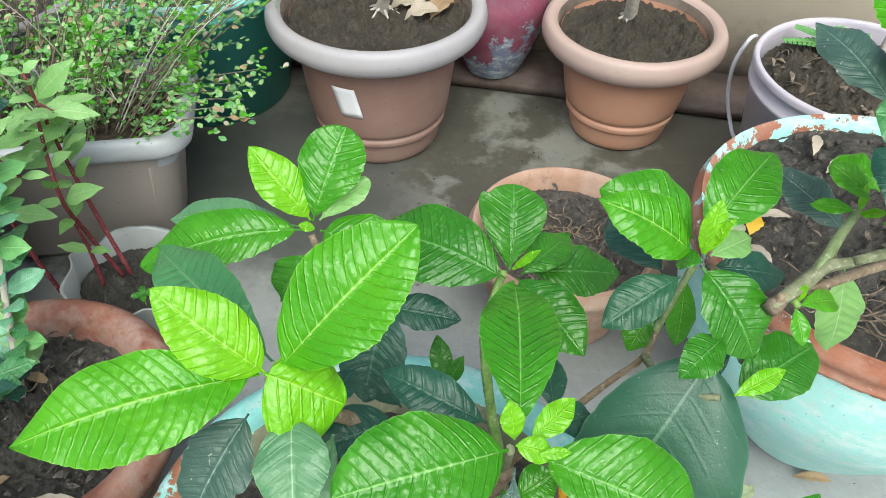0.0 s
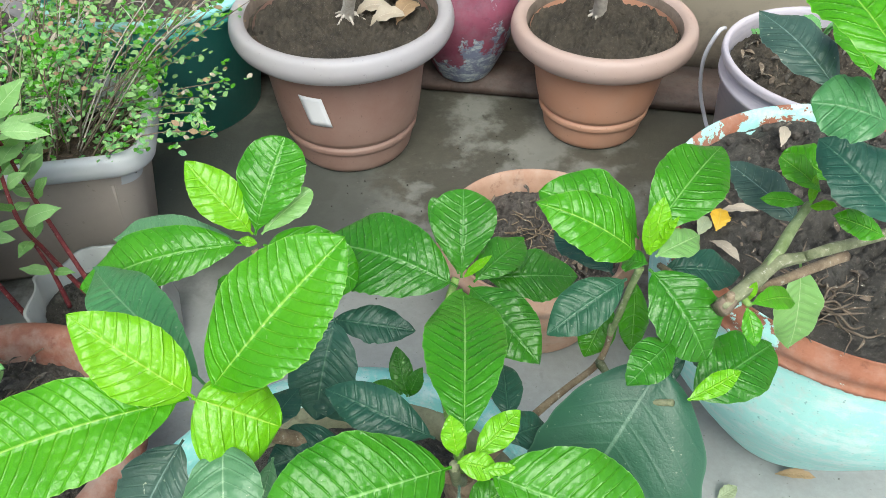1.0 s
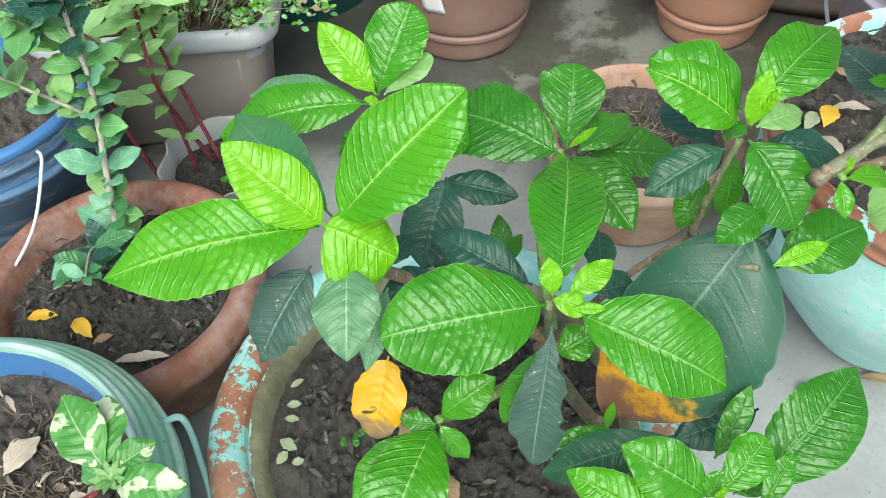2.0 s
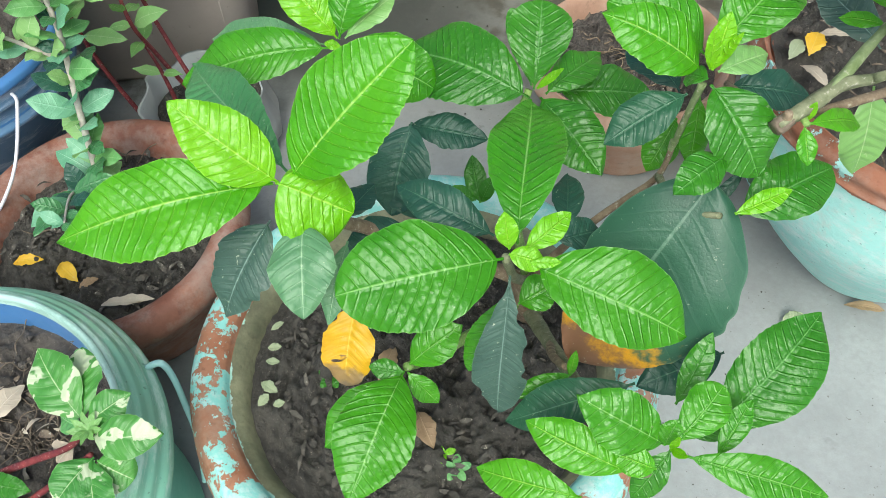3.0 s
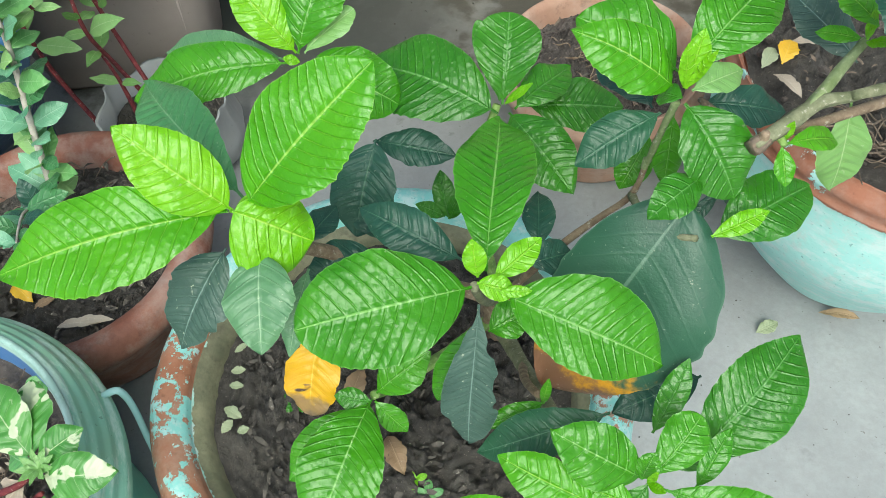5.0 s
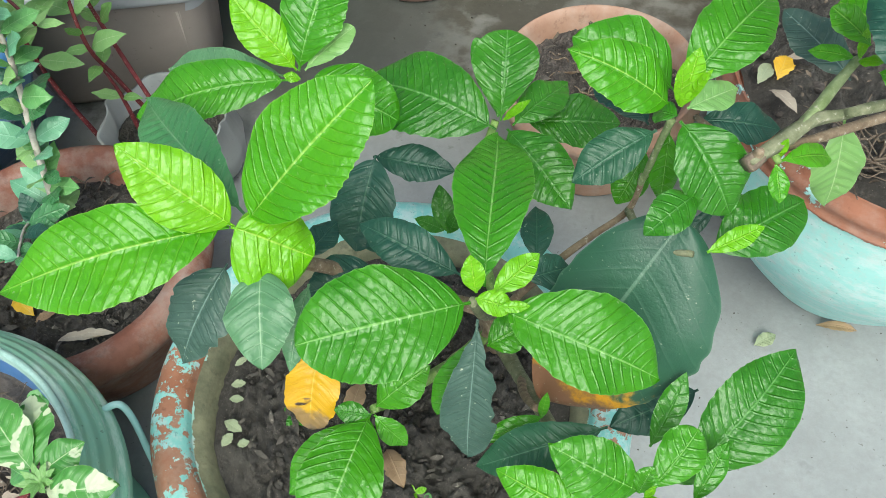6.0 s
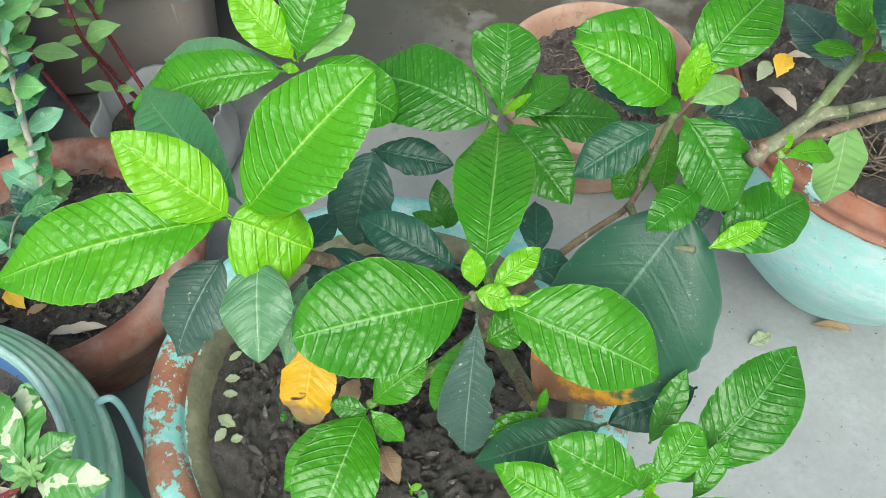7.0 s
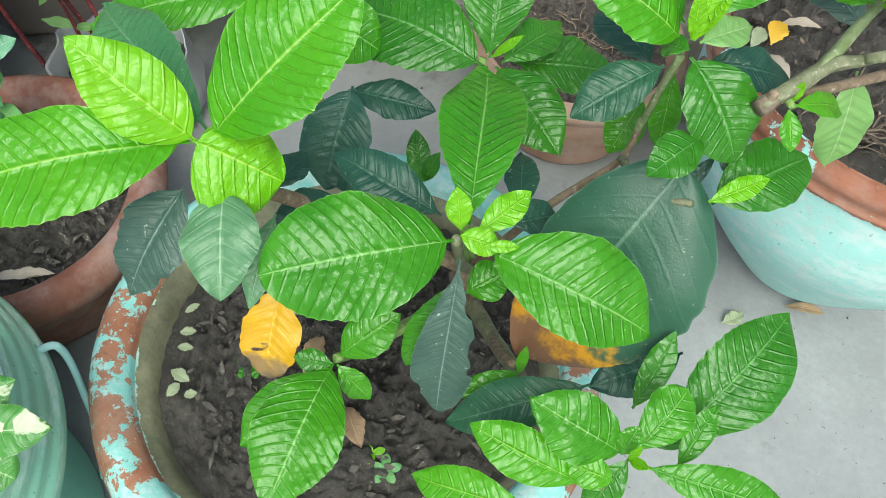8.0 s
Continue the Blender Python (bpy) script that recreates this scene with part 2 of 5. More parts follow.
def plastic(name, a, rough=0.42, dirt=0.4, dirt_colour=(0.30, 0.26, 0.22), streaks=0.0, streak_colour=(0.3, 0.3, 0.3), metal=0.0):
    n = Nodes(name)
    p = n.coords()
    c = n.mix(n.math("MULTIPLY", n.ramp(n.noise(7, 6, 0.68, p), (0.40, 0.0), (0.75, 1.0)), dirt), a, dirt_colour)
    c = n.mix(n.math("MULTIPLY", n.ramp(n.noise(160, 3, 0.6, p), (0.66, 0.0), (0.72, 1.0)), dirt), c, tuple(v * 0.45 for v in a))
    if streaks:
        sq = n.node("ShaderNodeMapping", Vector=p, Scale=(9, 9, 60))
        c = n.mix(n.math("MULTIPLY", n.ramp(n.noise(1.6, 6, 0.7, sq), (0.50, 0.0), (0.60, 1.0)), streaks), c, streak_colour)
    scratch = n.noise(90, 5, 0.7, p)
    return n.done(c, n.math("MULTIPLY_ADD", scratch, 0.25, rough - 0.1), n.bump(scratch, 0.12, 0.0008), Metallic=metal)


BROWN_PLASTIC = plastic("dusty_brown_plastic", (0.25, 0.145, 0.115), 0.5, 0.55, (0.34, 0.25, 0.21))
ORANGE_PLASTIC = plastic("faded_orange_plastic", (0.48, 0.245, 0.16), 0.5, 0.5, (0.46, 0.32, 0.25))
GREY_RIM = plastic("pale_grey_plastic", (0.36, 0.345, 0.36), 0.5, 0.5, (0.31, 0.28, 0.27))
PINK_RIM = plastic("pale_peach_plastic", (0.42, 0.315, 0.28), 0.5, 0.5, (0.38, 0.25, 0.20))
BEIGE_PLASTIC = plastic("beige_grey_plastic", (0.34, 0.295, 0.26), 0.55, 0.45, (0.22, 0.20, 0.175))
PLANTER_RIM = plastic("grey_planter_rim", (0.39, 0.405, 0.425), 0.5, 0.45, (0.27, 0.36, 0.26))
WHITE_PLASTIC = plastic("scuffed_white_plastic", (0.50, 0.465, 0.52), 0.45, 0.35, (0.46, 0.38, 0.40), 0.55, (0.36, 0.34, 0.42))
MAGENTA_PAINT = clay("magenta_and_blue_paint", (0.18, 0.040, 0.075), (0.24, 0.060, 0.10), 0.5, (0.2, 0.14, 0.17), ((0.11, 0.13, 0.20), 0.02, 9, -2, -1, 0.0, 0.0))
TEAL_PLASTIC = plastic("dark_teal_plastic", (0.055, 0.40, 0.35), 0.4, 0.3, (0.10, 0.20, 0.19))
TEAL_RIM = plastic("turquoise_rim_plastic", (0.26, 0.66, 0.64), 0.45, 0.4, (0.55, 0.50, 0.42))
AQUA_BUCKET = plastic("faded_aqua_plastic", (0.13, 0.46, 0.345), 0.4, 0.35, (0.17, 0.34, 0.27), 0.0, (0.34, 0.47, 0.42))
AQUA_LIP = plastic("pale_aqua_lip", (0.43, 0.63, 0.57), 0.45, 0.7, (0.20, 0.36, 0.30), 0.6, (0.18, 0.32, 0.26))
AQUA_COLLAR = plastic("grimy_aqua_collar", (0.20, 0.47, 0.35), 0.5, 0.8, (0.23, 0.34, 0.19), 0.8, (0.45, 0.62, 0.54))
GRIMY = clay("soil_stained_plastic", (0.13, 0.10, 0.078), (0.27, 0.21, 0.17), 0.4, (0.30, 0.25, 0.21))
BLUE_INSIDE = plastic("blue_plastic", (0.055, 0.19, 0.43), 0.4, 0.35, (0.20, 0.27, 0.36))
BLUE_BAND = plastic("worn_blue_plastic", (0.085, 0.19, 0.33), 0.45, 0.5, (0.22, 0.28, 0.34), 0.7, (0.40, 0.48, 0.58))
BAG_PLASTIC = plastic("grey_bag_plastic", (0.36, 0.38, 0.37), 0.5, 0.5, (0.20, 0.20, 0.18))
PAPER = plastic("white_paper", (0.74, 0.74, 0.76), 0.8, 0.2, (0.55, 0.53, 0.52))
WIRE = plastic("white_coated_wire", (0.66, 0.66, 0.72), 0.4, 0.25)
AQUA_WIRE = plastic("aqua_coated_wire", (0.30, 0.58, 0.56), 0.45, 0.4, (0.30, 0.26, 0.20))


def soil_material(name, a, b, c_dry, damp=0.8):
    n = Nodes(name)
    p = n.coords()
    big, fine = n.noise(22, 6, 0.65, p), n.noise(120, 8, 0.78, p)
    c = n.mix(n.ramp(big, (0.35, 0.0), (0.65, 1.0)), a, b)
    c = n.mix(n.ramp(fine, (0.52, 0.0), (0.72, 0.75)), c, c_dry)
    c = n.mix(n.ramp(n.noise(420, 3, 0.6, p), (0.66, 0.0), (0.70, 0.7)), c, (0.30, 0.26, 0.21))
    crumbs = n.node("ShaderNodeTexVoronoi", Vector=p, Scale=170.0)
    return n.done(c, damp, n.bump(fine, 0.9, 0.006, n.bump(crumbs, 0.6, 0.003)))


SOIL = soil_material("dark_potting_soil", (0.042, 0.038, 0.032), (0.082, 0.075, 0.063), (0.170, 0.156, 0.130))
SOIL_DARK = soil_material("dark_brown_crusted_soil", (0.030, 0.024, 0.017), (0.068, 0.055, 0.038), (0.15, 0.125, 0.095))
SOIL_DRY = soil_material("grey_dry_soil", (0.070, 0.060, 0.051), (0.125, 0.107, 0.092), (0.24, 0.21, 0.18), 0.9)
SOIL_LITTER = soil_material("leaf_litter_soil", (0.055, 0.040, 0.028), (0.12, 0.085, 0.055), (0.26, 0.17, 0.11), 0.85)


def concrete():
    """Cement floor: pale and clean in front, damp brown soil stains towards the wall."""
    n = Nodes("stained_cement_floor")
    p = n.coords()
    big, mid, fine = n.noise(2.6, 5, 0.6, p), n.noise(11, 6, 0.68, p), n.noise(120, 6, 0.7, p)
    c = n.mix(n.ramp(mid, (0.3, 0.0), (0.7, 1.0)), (0.25, 0.266, 0.262), (0.33, 0.348, 0.343))
    c = n.mix(n.ramp(fine, (0.35, 0.35), (0.6, 0.0)), c, (0.22, 0.22, 0.215))
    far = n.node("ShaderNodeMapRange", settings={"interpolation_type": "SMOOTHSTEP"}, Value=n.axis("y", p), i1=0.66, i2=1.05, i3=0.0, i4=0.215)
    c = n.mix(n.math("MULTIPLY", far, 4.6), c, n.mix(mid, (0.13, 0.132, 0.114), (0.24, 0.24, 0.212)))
    stain = n.ramp(n.math("ADD", n.math("MULTIPLY_ADD", big, 0.75, n.math("MULTIPLY", mid, 0.55)), far), (0.80, 0.0), (0.87, 1.0))
    mud = n.mix(n.noise(40, 6, 0.7, p), (0.034, 0.033, 0.025), (0.100, 0.094, 0.072))
    c = n.mix(n.math("MULTIPLY", stain, 0.88), c, mud)
    spill = n.node("ShaderNodeVectorMath", out=1, settings={"operation": "DISTANCE"}, i0=p, i1=(-0.23, 1.10, 0.0))
    wet = n.ramp(n.math("ADD", spill, n.math("MULTIPLY_ADD", mid, 0.24, -0.12)), (0.17, 1.0), (0.25, 0.0))
    c = n.mix(n.math("MULTIPLY", wet, 0.8), c, n.mix(mid, (0.026, 0.030, 0.026), (0.085, 0.092, 0.084)))
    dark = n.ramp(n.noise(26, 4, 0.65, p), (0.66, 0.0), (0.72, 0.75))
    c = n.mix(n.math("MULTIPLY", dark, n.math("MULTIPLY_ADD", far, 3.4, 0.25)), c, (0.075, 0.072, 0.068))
    c = n.mix(n.ramp(n.noise(190, 2, 0.5, p), (0.72, 0.0), (0.75, 0.8)), c, (0.14, 0.135, 0.125))
    rough = n.math("MULTIPLY_ADD", n.math("MAXIMUM", stain, wet), -0.34, 0.78)
    return n.done(c, rough, n.bump(fine, 0.25, 0.002, n.bump(mid, 0.2, 0.004)))


def plaster():
    n = Nodes("stained_cream_plaster")
    p = n.coords()
    c = n.mix(n.noise(6, 6, 0.65, p), (0.54, 0.47, 0.35), (0.66, 0.60, 0.48))
    low = n.node("ShaderNodeMapRange", Value=n.axis("z", p), i1=0.0, i2=0.16, i3=0.35, i4=0.0)
    c = n.mix(n.ramp(n.math("ADD", n.noise(15, 6, 0.7, p), low), (0.58, 0.0), (0.85, 0.8)), c, (0.24, 0.20, 0.16))
    return n.done(c, 0.85, n.bump(n.noise(60, 6, 0.7, p), 0.3, 0.003))


FLOOR, PLASTER = concrete(), plaster()
LEDGE = clay("dirty_red_cement_ledge", (0.060, 0.038, 0.032), (0.12, 0.080, 0.066), 0.6, (0.11, 0.10, 0.088))


# ---- mesh helpers ----
def mesh_object(name, verts, faces, material, parent=None, smooth=True, label=""):
    me = bpy.data.meshes.new(name)
    me.from_pydata([tuple(v) for v in verts], [], faces)
    me.materials.append(material)
    me.polygons.foreach_set("use_smooth", [smooth] * len(me.polygons))
    me.update()
    ob = new(name, me)
    if parent is not None:
        ob.parent = parent
    if label:
        ob["label"] = label
    return ob


def part(name, bm, material, parent, label="", smooth=True):
    me = bpy.data.meshes.new(name)
    bm.to_mesh(me)
    bm.free()
    me.materials.append(material)
    me.polygons.foreach_set("use_smooth", [smooth] * len(me.polygons))
    ob = new(name, me)
    ob.parent = parent
    if label:
        ob["label"] = label
    return ob


def thing(name, at, label, category, group="", turn=0):
    ob = new(name)
    ob.empty_display_size = 0.03
    ob.matrix_world = pose(*at, 0, 0, turn)
    return tagged(ob, label, category, group)


def turned(profile, segs=72, wobble=0.0, seed=0.0):
    """A body of revolution from (radius, height) pairs, closed where the radius is 0."""
    verts, faces, rings = [], [], []
    for r, z in profile:
        ring = []
        if r == 0:
            ring = [len(verts)]
            verts.append((0, 0, z))
        else:
            for i in range(segs):
                a = 2 * math.pi * i / segs
                k = 1 + wobble * noise.noise((math.cos(a) * 1.5 + seed, math.sin(a) * 1.5, z * 9))
                ring.append(len(verts))
                verts.append((r * k * math.cos(a), r * k * math.sin(a), z + wobble * 0.05 * noise.noise((math.cos(a) * 3, math.sin(a) * 3 + seed, 7))))
        rings.append(ring)
    for a, b in zip(rings, rings[1:]):
        for i in range(segs):
            j = (i + 1) % segs
            if len(a) == 1:
                faces.append((a[0], b[j], b[i]))
            elif len(b) == 1:
                faces.append((a[i], a[j], b[0]))
            else:
                faces.append((a[i], a[j], b[j], b[i]))
    return verts, faces


def rounded(points, steps=4, cut=0.35):
    """Rounds the corners of an open profile by a quadratic curve."""
    out = [points[0]]
    for p, q, r in zip(points, points[1:], points[2:]):
        a = [q[i] + (p[i] - q[i]) * cut for i in (0, 1)]
        b = [q[i] + (r[i] - q[i]) * cut for i in (0, 1)]
        for k in range(steps + 1):
            t = k / steps
            out.append(tuple((1 - t) ** 2 * a[i] + 2 * t * (1 - t) * q[i] + t * t * b[i] for i in (0, 1)))
    return out + [points[-1]]


def tube(points, radii, segs=10, rough=0.0, seed=0.0):
    """A stem along points with a radius at each, smoothed between them; ends closed."""
    pts = [Vector(p) for p in points]
    fine, rad = [], []
    for i in range(len(pts) - 1):
        p0, p1, p2, p3 = pts[max(i - 1, 0)], pts[i], pts[i + 1], pts[min(i + 2, len(pts) - 1)]
        for k in range(6):
            t = k / 6
            fine.append(0.5 * (2 * p1 + (p2 - p0) * t + (2 * p0 - 5 * p1 + 4 * p2 - p3) * t * t + (3 * p1 - p0 - 3 * p2 + p3) * t ** 3))
            rad.append(radii[i] + (radii[i + 1] - radii[i]) * t)
    fine.append(pts[-1]), rad.append(radii[-1])
    verts, faces = [], []
    side = Vector((0.3, 0.9, 0.1))
    for i, p in enumerate(fine):
        d = (fine[min(i + 1, len(fine) - 1)] - fine[max(i - 1, 0)]).normalized()
        side = (side - d * side.dot(d)).normalized()
        up = d.cross(side)
        for s in range(segs):
            a = 2 * math.pi * s / segs
            k = 1 + rough * noise.noise((p.x * 60 + seed, p.y * 60 + math.cos(a) * 2, p.z * 60 + math.sin(a) * 2))
            verts.append(p + (side * math.cos(a) + up * math.sin(a)) * rad[i] * k)
    for i in range(len(fine) - 1):
        for s in range(segs):
            a, b = i * segs + s, i * segs + (s + 1) % segs
            faces.append((a, b, b + segs, a + segs))
    faces.append(tuple(range(segs))[::-1])
    faces.append(tuple(range(len(verts) - segs, len(verts))))
    return verts, faces


# where the blade is widest, fullness towards the base and towards the tip (small: round)
SHAPES = {"ell": (0.52, 0.80, 0.84), "oval": (0.52, 0.62, 0.74), "acu": (0.52, 0.72, 0.95), "ovate": (0.44, 0.62, 0.84), "rnd": (0.54, 0.62, 0.54), "disc": (0.50, 0.46, 0.46), "obo": (0.64, 1.05, 0.50),
          "great": (0.46, 0.52, 0.66), "lance": (0.42, 0.8, 1.1)}
COUNT = [0]
STEMS = {}


def blade(base, tip, width, shape="ell", bend=0.08, face=(0, -0.45, 0.9), twist=0.0, veins=0, rows=112, cols=8, relief=0.0015, fold=0.16, ragged=0.0, stalk=0.05, side=0.0):
    """One leaf blade from its base to its tip: outline, fold along the midrib, swelling between side veins, wavy edge.
    Returns vertices, faces and the two uv lists."""
    COUNT[0] += 1
    seed = COUNT[0] * 3.71
    base, tip = Vector(base), Vector(tip)
    along = tip - base
    length = along.length
    along.normalize()
    up = Vector(face)
    up = (up - along * up.dot(along)).normalized()
    if twist:
        up = Matrix.Rotation(radians(twist), 3, along) @ up
    veins = veins or max(7, min(17, round(length / 0.0072)))
    across = up.cross(along)
    peak, a, b = SHAPES[shape]
    size = min(1.0, width / 0.045)
    verts, grain, place = [], [], []
    n = 2 * cols + 1
    for i in range(rows + 1):
        u = i / rows
        w = max(u - stalk, 0) / (1 - stalk)
        swell = math.sin(math.pi / 2 * w / peak) ** a if w < peak else max(math.cos(math.pi / 2 * (w - peak) / (1 - peak)), 0.0) ** b
        half = width / 2 * swell + 0.0008 * (1 - u) + 0.0001
        arch = bend * length * (4 * u * (1 - u)) * (1.15 - 0.3 * u)
        sway = 0.014 * length * math.sin(u * 3.0 + seed) * u
        for j in range(n):
            v = (j - cols) / cols
            x = abs(v) * half
            s = u - (0.46 * x + 0.50 * x * x / width) / length + 0.007 * noise.noise((u * 7 + seed, v * 3, 2.0))
            k = half * (1 + side * (1 if v > 0 else -1))
            if ragged and abs(v) > 0.5:
                k *= 1 - ragged * max(0, noise.noise((u * 9 + seed, v, seed)) + 0.1) * (abs(v) - 0.5) * 2
            elif abs(v) > 0.9:
                k *= 1 + 0.03 * noise.noise((u * 11 + seed, v * 2, seed)) + 0.010 * math.cos(2 * math.pi * veins * s)
            pillow = abs(math.sin(math.pi * veins * s)) ** 0.9 * min(1, abs(v) * 6) * (1 - 0.45 * abs(v)) * min(1, 3.4 * (1 - u)) * min(1, 6 * w)
            pillow *= 0.9 + 0.3 * noise.noise((u * 6 + seed, v * 4, seed))
            h = relief * size * 1.6 * pillow
            h += fold * k * (abs(v) ** 1.3) - 0.16 * k * v * v * v * v
            h += 0.0022 * size * v * v * math.sin(2 * math.pi * (2.6 * u) + seed + 1.6 * v) * min(1, 3 * w)
            h += 0.03 * width * noise.noise((u * 1.8 + seed, v * 1.1, seed))
            verts.append(base + along * (u * length) + across * (v * k + sway) + up * (h + arch))
            grain.append((s * veins + 40, v))
            place.append((u, v))
    faces = []
    for i in range(rows):
        for j in range(n - 1):
            p = i * n + j
            faces.append((p, p + 1, p + n + 1, p + n))
    return verts, faces, grain, place


def uv_layers(me, grain, place):
    for name, data in (("grain", grain), ("place", place)):
        layer = me.uv_layers.new(name=name)
        flat = np.array(data, dtype=np.float32)
        index = np.empty(len(me.loops), dtype=np.int32)
        me.loops.foreach_get("vertex_index", index)
        layer.data.foreach_set("uv", flat[index].ravel())


def leaf(plant, base, tip, width, mat, shape="ell", bend=0.08, name="leaf", label="", **more):
    v, f, g, p = blade(base, tip, width, shape, bend, **more)
    at = Vector(base)
    held = min(STEMS.get(plant.name, []), key=lambda s: min((Vector(p) - at).length for p in s[1]), default=(plant,))[0]
    ob = mesh_object(name, v, f, LEAF[mat], held, True, label)
    uv_layers(ob.data, g, p)
    ob.data.materials[0] = LEAF[mat]
    return ob


def foliage(name, blades, mat, parent, label=""):
    """Many small leaves in one mesh, for crowns whose leaves nobody could count."""
    V, Fc, G, P = [], [], [], []
    for v, f, g, p in blades:
        o = len(V)
        V += v
        Fc += [tuple(i + o for i in q) for q in f]
        G += g
        P += p
    ob = mesh_object(name, V, Fc, mat, parent, True, label)
    uv_layers(ob.data, G, P)
    return ob


def stem(plant, points, radii, material, name="branch", rough=0.25, segs=10, label=""):
    v, f = tube(points, radii, segs, rough, len(points) * 1.7 + points[0][0] * 40)
    ob = mesh_object(name, v, f, material, plant, True, label)
    STEMS.setdefault(plant.name, []).append((ob, points))
    return ob


# ---- ground and wall ----
def ground():
    xs = [-30, -8, -3] + [i * 0.05 - 1.2 for i in range(53)] + [3, 8, 30]
    ys = [-30, -8, -3] + [i * 0.05 - 0.6 for i in range(51)] + [4, 10, 30]
    verts = [(x, y, 0.0018 * (noise.noise((x * 5, y * 5, 0)) - 1) if -1.3 < x < 1.5 and -0.7 < y < 2 else -0.001) for y in ys for x in xs]
    w = len(xs)
    faces = [(j * w + i, j * w + i + 1, (j + 1) * w + i + 1, (j + 1) * w + i) for j in range(len(ys) - 1) for i in range(w - 1)]
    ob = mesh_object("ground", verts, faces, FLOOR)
    return tagged(ob, "grey cement terrace floor with damp brown soil stains", "floor", kind="structure")


ground()
WALL_TURN = -9.0


def slab(name, x0, x1, y0, y1, z0, z1, material, label, category, soft=0.006, seed=1.0):
    bm = bmesh.new()
    bmesh.ops.create_cube(bm, size=1)
    for v in bm.verts:
        v.co = Vector(((x0 + x1) / 2 + v.co.x * (x1 - x0), (y0 + y1) / 2 + v.co.y * (y1 - y0), (z0 + z1) / 2 + v.co.z * (z1 - z0)))
    bmesh.ops.subdivide_edges(bm, edges=[e for e in bm.edges if e.calc_length() > 0.8], cuts=60)
    bmesh.ops.bevel(bm, geom=[e for e in bm.edges if e.calc_face_angle(0) > 1], offset=soft, segments=2, affect="EDGES")
    for v in bm.verts:
        v.co += Vector((0, 1, 1)) * 0.0025 * noise.noise((v.co.x * 6 + seed, v.co.y * 6, v.co.z * 6))
    me = bpy.data.meshes.new(name)
    bm.to_mesh(me)
    bm.free()
    me.materials.append(material)
    me.polygons.foreach_set("use_smooth", [True] * len(me.polygons))
    ob = new(name, me)
    ob.matrix_world = pose(0.3, 1.548, 0, 0, 0, WALL_TURN)
    return tagged(ob, label, category, kind="structure")


slab("wall_north", -2.6, 2.6, -0.045, 0.12, -0.02, 1.1, PLASTER, "low cream plastered terrace wall with stains near the floor", "wall")
slab("trim", -2.4, 2.4, -0.175, -0.046, -0.004, 0.030, LEDGE, "low dirty red cement ledge along the wall foot", "ledge", 0.008, 4.0)


# ---- pots ----
def soil(pot, radius, z, material=SOIL, mound=0.012, seed=0.0, name="soil", label="crumbly dark potting soil"):
    rings, segs = 70, 170
    verts, faces = [(0, 0, z + mound)], []
    for r in range(1, rings + 1):
        k = r / rings
        for i in range(segs):
            a = 2 * math.pi * i / segs
            x, y = radius * k * math.cos(a), radius * k * math.sin(a)
            h = mound * (1 - k * k)
            h += 0.015 * noise.fractal((x * 26 + seed, y * 26, seed), 0.8, 2.0, 4) + 0.012 * noise.fractal((x * 95, y * 95 + seed, 3), 0.8, 2.0, 4)
            verts.append((x, y, z + h * (1 - 0.75 * k ** 8)))
    for i in range(segs):
        faces.append((0, 1 + i, 1 + (i + 1) % segs))
    for r in range(rings - 1):
        for i in range(segs):
            a, b = 1 + r * segs + i, 1 + r * segs + (i + 1) % segs
            faces.append((a, a + segs, b + segs, b))
    return mesh_object(name, verts, faces, material, pot, True, label)


def shell(pot, name, profile, material, wobble=0.0, seed=0.0, label="", segs=72):
    v, f = turned(profile, segs, wobble, seed)
    return mesh_object(name, v, f, material, pot, True, label)


def plastic_pot(at, rim_r, height, base_r, body, lip, label, seed, lip_label, soil_mat=SOIL_DARK):
    """Nursery pot with a thick rolled lip, tapered body and a stepped foot."""
    pot = thing("plant_pot", at, label, "plant pot", "plastic nursery pots")
    n = rim_r * 0.80
    shell(pot, "body", rounded([(0, 0.004), (base_r - 0.012, 0.004), (base_r, 0.0), (base_r + 0.006, 0.010), (base_r + 0.012, 0.042), (base_r + 0.017, 0.046),
                                (base_r + 0.018, 0.054), (base_r + 0.013, 0.059), (base_r + 0.022, 0.068), (n - 0.010, height - 0.060), (n - 0.004, height - 0.040), (n - 0.003, height - 0.022)], 3, 0.3), body, 0.004, seed)
    shell(pot, "rim", rounded([(n - 0.006, height - 0.050), (n + 0.006, height - 0.050), (rim_r - 0.008, height - 0.042), (rim_r, height - 0.024), (rim_r - 0.004, height - 0.005),
                               (rim_r - 0.012, height), (rim_r - 0.022, height - 0.002), (rim_r - 0.027, height - 0.008)], 4, 0.45), lip, 0.005, seed + 3, lip_label)
    shell(pot, "inside_wall", [(rim_r - 0.0262, height - 0.007), (rim_r - 0.0285, height - 0.014), (rim_r - 0.030, height - 0.034), (rim_r - 0.031, height - 0.045)], GRIMY, 0.005, seed + 3, "soil-stained inside wall")
    soil(pot, rim_r - 0.029, height - 0.029, soil_mat, 0.006, seed)
    return pot


BROWN = plastic_pot((-0.078, 1.252, 0), 0.181, 0.257, 0.097, BROWN_PLASTIC, GREY_RIM, "dusty brown plastic plant pot with a pale grey rim", 1.0, "thick pale grey rolled rim")
plastic_pot((0.352, 1.300, 0), 0.157, 0.214, 0.080, ORANGE_PLASTIC, PINK_RIM, "faded orange plastic plant pot with a pale rim", 5.0, "thick pale peach rolled rim")


